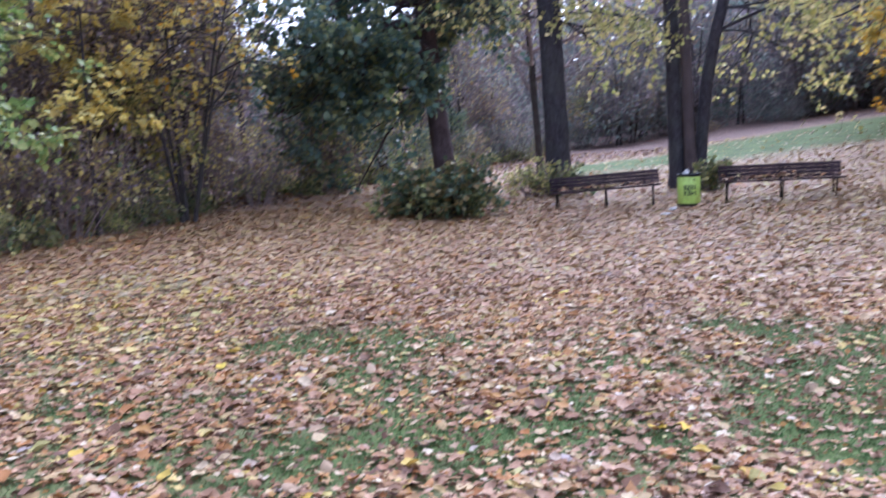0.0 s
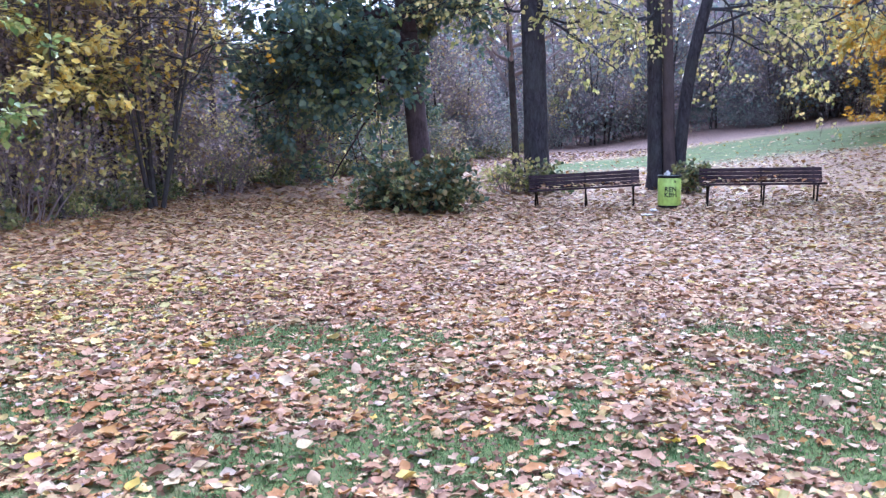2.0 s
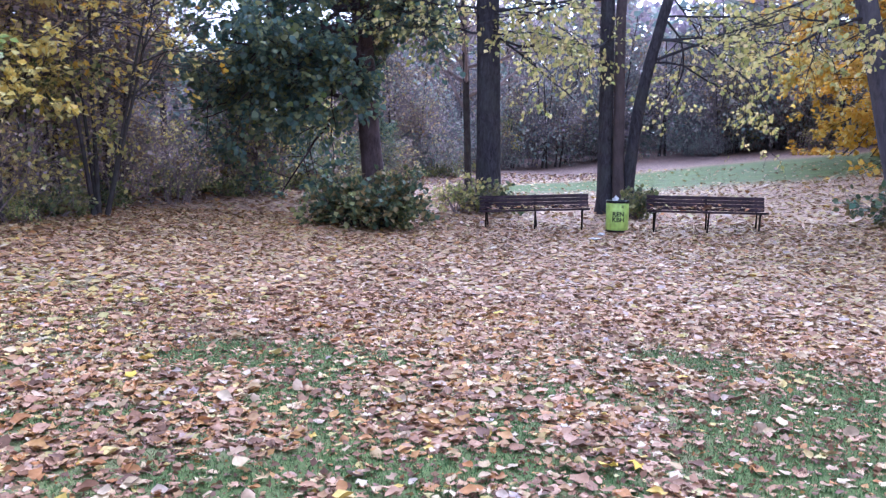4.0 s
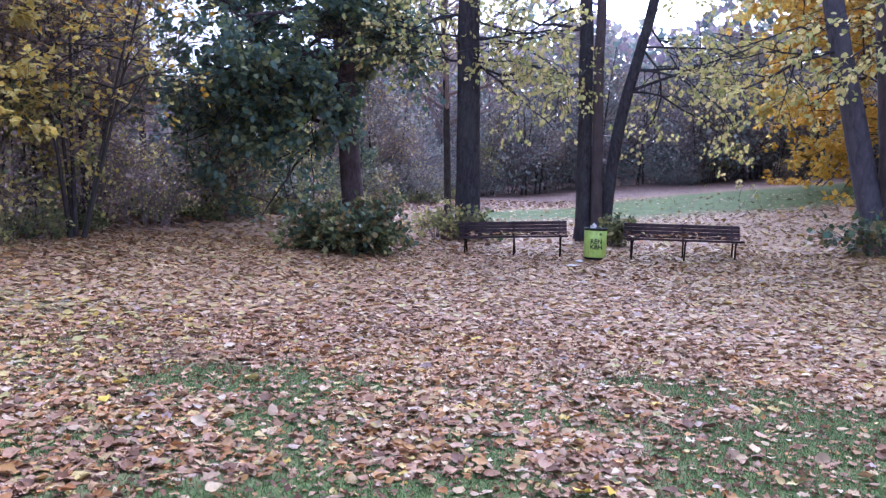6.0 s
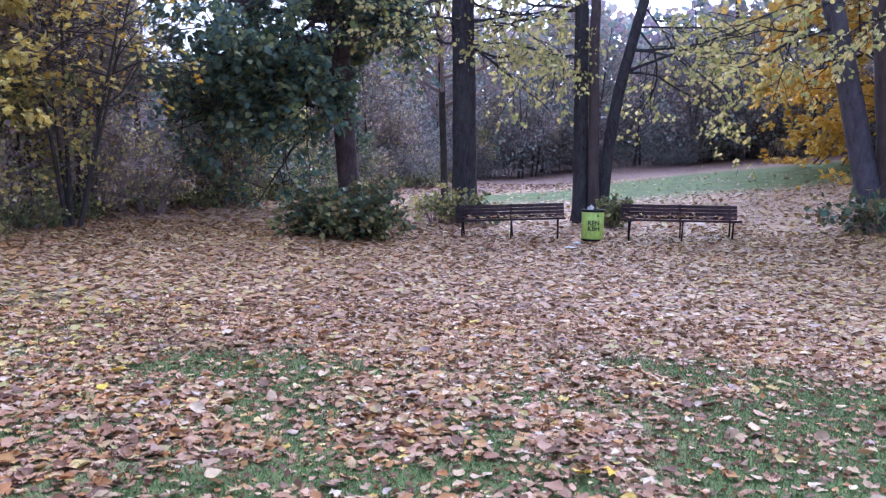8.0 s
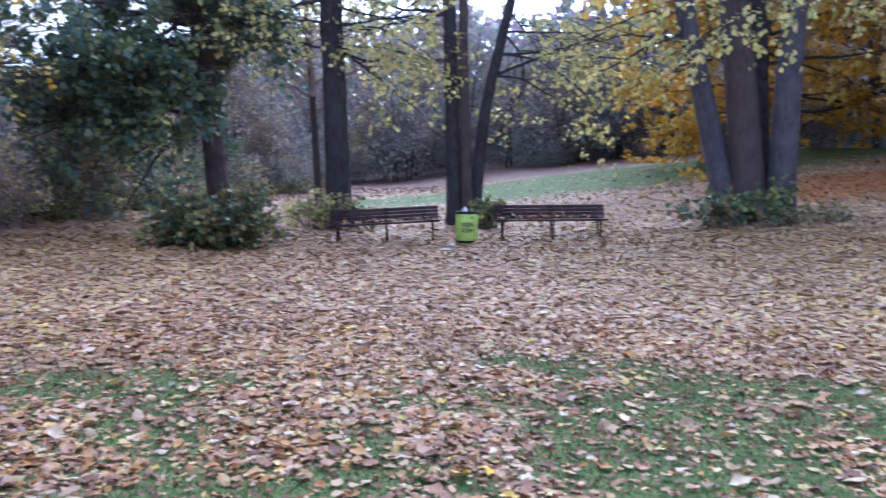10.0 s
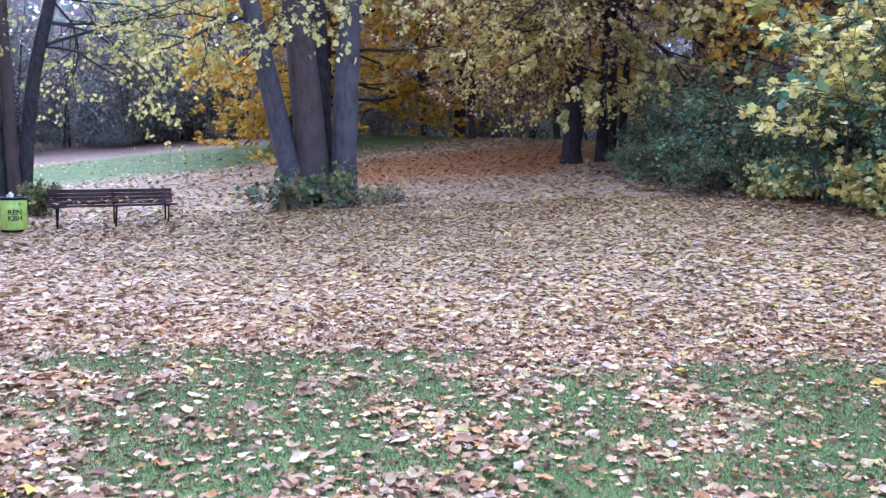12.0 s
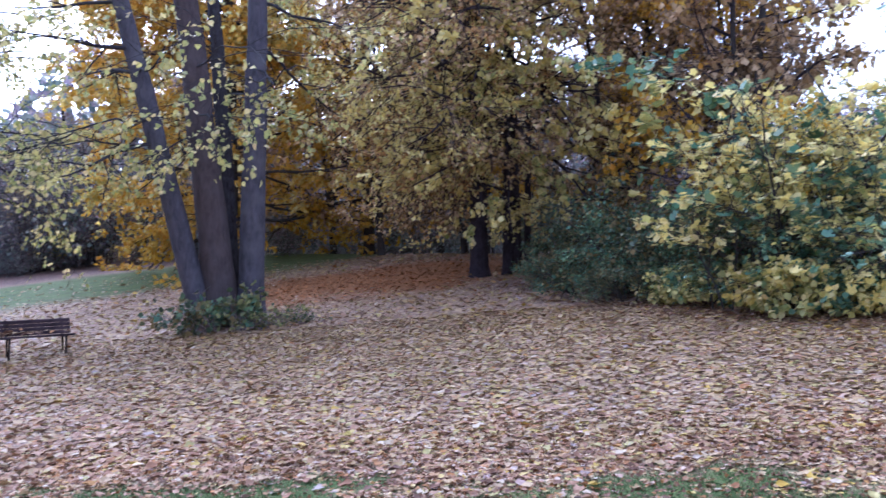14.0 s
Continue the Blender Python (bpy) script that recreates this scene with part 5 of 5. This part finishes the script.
def leaf_heap(x, y):
    """Where brown curled leaves have drifted together."""
    return np.exp(-((x + 1.7) / 0.75) ** 2 - ((y - 5.4) / 0.33) ** 2) + np.exp(-((x - 0.05) / 0.4) ** 2 - ((y - 5.7) / 0.55) ** 2) + 0.8 * np.exp(-((x - 3.6) / 0.35) ** 2 - ((y - 4.6) / 0.7) ** 2)


def litter_kinds(rng, x, y):
    """Which leaf colour lies where; more pale leaves far off offset the trees' shade."""
    n = len(x)
    w = np.zeros((n, 7))
    right = smooth(1, 11, x)
    clump = value_noise(x, y, 1.7, 41)
    w[:, 0] = 0.52 - 0.28 * right
    far = smooth(9, 14, np.hypot(x, y))
    w[:, 1] = 0.17 + 0.38 * right * smooth(5, 13, np.hypot(x, y)) + 0.10 * (clump > 0.6)
    w[:, 2] = 0.095 - 0.02 * right + 0.14 * (clump < 0.35)
    w[:, 2] *= 1 - far * (0.55 + 0.35 * right)
    w[:, 3] = 0.06 + (0.01 + 0.05 * far) * right + 0.07 * smooth(2.5, -3, x)
    left = smooth(2.5, -3, x)
    w[:, 1] += left * (0.22 * far - 0.06)
    w[:, 2] += (0.04 + 0.13 * right) * smooth(11, 6, np.hypot(x, y))
    w[:, 4] = (0.08 + 0.06 * left + 0.10 * (value_noise(x, y, 2.2, 42) > 0.58)) * (1 - 0.75 * right)
    w[:, 6] = 0.07 + 0.13 * right
    w[:, 3] += 0.13 * right
    w[:, 4] += 0.05 * right
    heap = leaf_heap(x, y)
    w[:, 4] += 0.45 * heap
    w[:, 2] += 0.45 * heap
    b = beech_floor(x, y)
    w *= (1 - b)[:, None]
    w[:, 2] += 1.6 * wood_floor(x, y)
    w[:, 5] = b * 1.0 + 0.02
    w[:, 3] += 0.35 * thin_grass(x, y)
    w[:, 3] += 0.20 * lawn(x, y)
    w[:, 1] += 0.60 * lawn(x, y)
    w = np.cumsum(w, axis=1)
    return (rng.uniform(0, 1, n)[:, None] * w[:, -1:] > w).sum(1)


def flat(shape):
    return shape[0] * (1, 1, 0.7), shape[1]


def litter(name, seed, count, d0, d1, size, shapes, tilt, label, keep_lawn=0.12, a0=-44, a1=88, level=0.86):
    g = np.random.default_rng(seed)
    x, y = scatter(g, count, d0, d1, a0, a1)
    chance = (1 - (0.84 + 0.06 * smooth(1.5, 4, x)) * grass_near(x, y)) * (1 - (1 - keep_lawn) * lawn(x, y))
    clump = 0.55 + 0.45 * smooth(0.25, 0.6, value_noise(x, y, 0.45, 44))
    chance *= np.where(np.hypot(x, y) < 9.5, clump, 1.0)
    chance = np.maximum(chance, 0.95 * leaf_heap(x, y))
    chance *= (np.hypot(x - BIN_X, y - BIN_Y) > 0.3)
    ok = g.uniform(0, 1, count) < chance
    x, y = x[ok], y[ok]
    n = len(x)
    kinds = litter_kinds(g, x, y)
    sz = size * np.exp(np.clip(g.normal(0, 0.34, n), -0.8, 0.6)) * np.where(kinds == 5, 0.75, 1.0)
    z = ground_z(x, y) + 0.03 * (value_noise(x, y, 1.1, 3) - 0.5) + g.uniform(0.004, 0.028, n) * np.where(np.hypot(x, y) < 9, 1.0, 0.7)
    az = g.uniform(0, 2 * np.pi, n)
    al = np.c_[np.cos(az), np.sin(az), g.normal(0, tilt, n)]
    root = tagged(new(name), label, "fallen leaves", kind="stuff")
    pick = g.integers(0, len(shapes), n)
    for k, sh in enumerate(shapes):
        s = pick == k
        child("leaves", leaves_mesh("leaves", g, np.c_[x, y, z][s], al[s], sz[s], sh, LITTER, level, kinds[s]), root)
    return root


sg = np.random.default_rng(90)
FAN = [lobed(sg, 0.25), lobed(sg, -0.40), oval(sg, 0.5), oval(sg, -0.7), lobed(sg, 0.7), lobed(sg, -0.6, 3), oval(sg, -0.4), lobed(sg, -0.2), oval(sg, 0.9)]
near_litter = litter("leaf_litter", 91, 74000, 3.0, 10.2, 0.070, FAN, 0.14, "curled tan, cream and brown maple leaves on the grass")
litter("leaf_litter", 92, 165000, 9.0, 21, 0.078, [flat(LEAF_BROAD), LEAF_PLAIN, LEAF_PLAIN], 0.18, "carpet of tan and cream fallen leaves", level=0.86)
litter("leaf_litter", 93, 80000, 21, 44, 0.13, [LEAF_PLAIN], 0.35, "far carpet of fallen leaves under the trees", 0.09)

litter("leaf_litter", 98, 3500, 0.0, 3.0, 0.11, [LEAF_BROAD], 0.25, "tan fallen leaves on the grass round the viewer", 0.12, -180, 180)
litter("leaf_litter", 99, 24000, 3.0, 18, 0.13, [LEAF_PLAIN], 0.3, "tan fallen leaves strewn over the lawn behind", 0.12, 88, 316)

# crumbled scraps between the near leaves
g = np.random.default_rng(94)
x, y = scatter(g, 90000, 3.0, 10.5)
ok = g.uniform(0, 1, len(x)) < 0.25 + 0.75 * value_noise(x, y, 0.35, 46)
x, y = x[ok], y[ok]
n = len(x)
al = np.c_[g.standard_normal((n, 2)), g.normal(0, 0.3, n)]
scraps = new("leaf_scraps", leaves_mesh("leaf_scraps", g, np.c_[x, y, ground_z(x, y) + 0.03 * (value_noise(x, y, 1.1, 3) - 0.5) + g.uniform(0.003, 0.02, n)], al, 0.014 + 0.045 * g.uniform(0, 1, n) ** 2, LEAF_PLAIN, LITTER, 0.6, g.choice([0, 2, 2, 2, 2, 2, 4], n)))
tagged(scraps, "crumbled brown scraps of leaves in the grass", "fallen leaves", kind="stuff")

# single leaves nearest to the viewer
SINGLE = [leaf_material("single_leaf", [(0.420, 0.275, 0.180), (0.460, 0.335, 0.215), (0.246, 0.139, 0.090), (0.500, 0.380, 0.130), (0.360, 0.210, 0.120), (0.500, 0.385, 0.255)], 0.12, 0.55, True)]
singles = [array_mesh("leaf", v * 0.082, f, SINGLE) for v, f in FAN]
g = np.random.default_rng(95)
lx, ly = scatter(g, 300, 3.4, 6.2, -34, 70)
for k in range(300):
    ob = child("leaf", singles[k % len(singles)], near_litter)
    s = float(np.exp(g.normal(0.0, 0.2)))
    ob.matrix_basis = pose(lx[k], ly[k], float(ground_z(lx[k], ly[k])) + 0.035, g.normal(0, 16), g.normal(0, 16), g.uniform(0, 360)) @ Matrix.Diagonal((s, s, s, 1))
# large bright leaves that stand out
BRIGHT = leaf_material("bright_yellow_leaf", [(0.686, 0.440, 0.044), (0.634, 0.528, 0.088)], 0.15, 0.5, True)
PALE = leaf_material("pale_leaf", [(0.600, 0.540, 0.450), (0.560, 0.480, 0.380)], 0.1, 0.5, True)
for k, (x, y, s, m) in enumerate(((1.0, 4.96, 1.35, BRIGHT), (1.18, 4.98, 1.25, BRIGHT), (0.64, 5.96, 1.2, PALE), (4.0, 5.75, 1.0, BRIGHT), (5.26, 8.63, 1.4, BRIGHT), (6.3, 4.67, 1.2, PALE), (6.14, 4.72, 1.0, PALE), (0.79, 9.45, 1.3, BRIGHT), (-2.1, 6.4, 1.1, BRIGHT), (2.05, 7.0, 1.3, BRIGHT))):
    ob = child("leaf", array_mesh("leaf", FAN[k % 2][0] * 0.105 * s, FAN[k % 2][1], [m]), near_litter)
    ob.matrix_basis = pose(x, y, float(ground_z(x, y)) + 0.055, g.normal(0, 8) + 12, g.normal(0, 8), g.uniform(0, 360))

# ---- grass blades in the open patches ----
BLADE = leaf_material("grass_blade", [(0.066, 0.141, 0.050), (0.088, 0.178, 0.065), (0.051, 0.106, 0.039), (0.130, 0.202, 0.080), (0.132, 0.116, 0.057)], 0.3, 0.5)
x, y = scatter(g, 240000, 3.0, 9.8, -36, 76)
ok = g.uniform(0, 1, len(x)) < 0.10 + 0.9 * grass_near(x, y)
x, y = x[ok], y[ok]
n = len(x)
pos = np.c_[x, y, ground_z(x, y) + 0.03 * (value_noise(x, y, 1.1, 3) - 0.5) - 0.004]
al = np.c_[g.normal(0, 0.45, (n, 2)), np.ones(n)]
blade = (np.array([[-0.09, 0, 0], [0.09, 0, 0], [0.0, 1, 0.12]]), np.array([[0, 1, 2]]))
tagged(new("grass", leaves_mesh("grass", g, pos, al, g.uniform(0.02, 0.045, n), blade, [BLADE], 0.2)), "short green lawn grass between fallen leaves", "grass", kind="stuff")
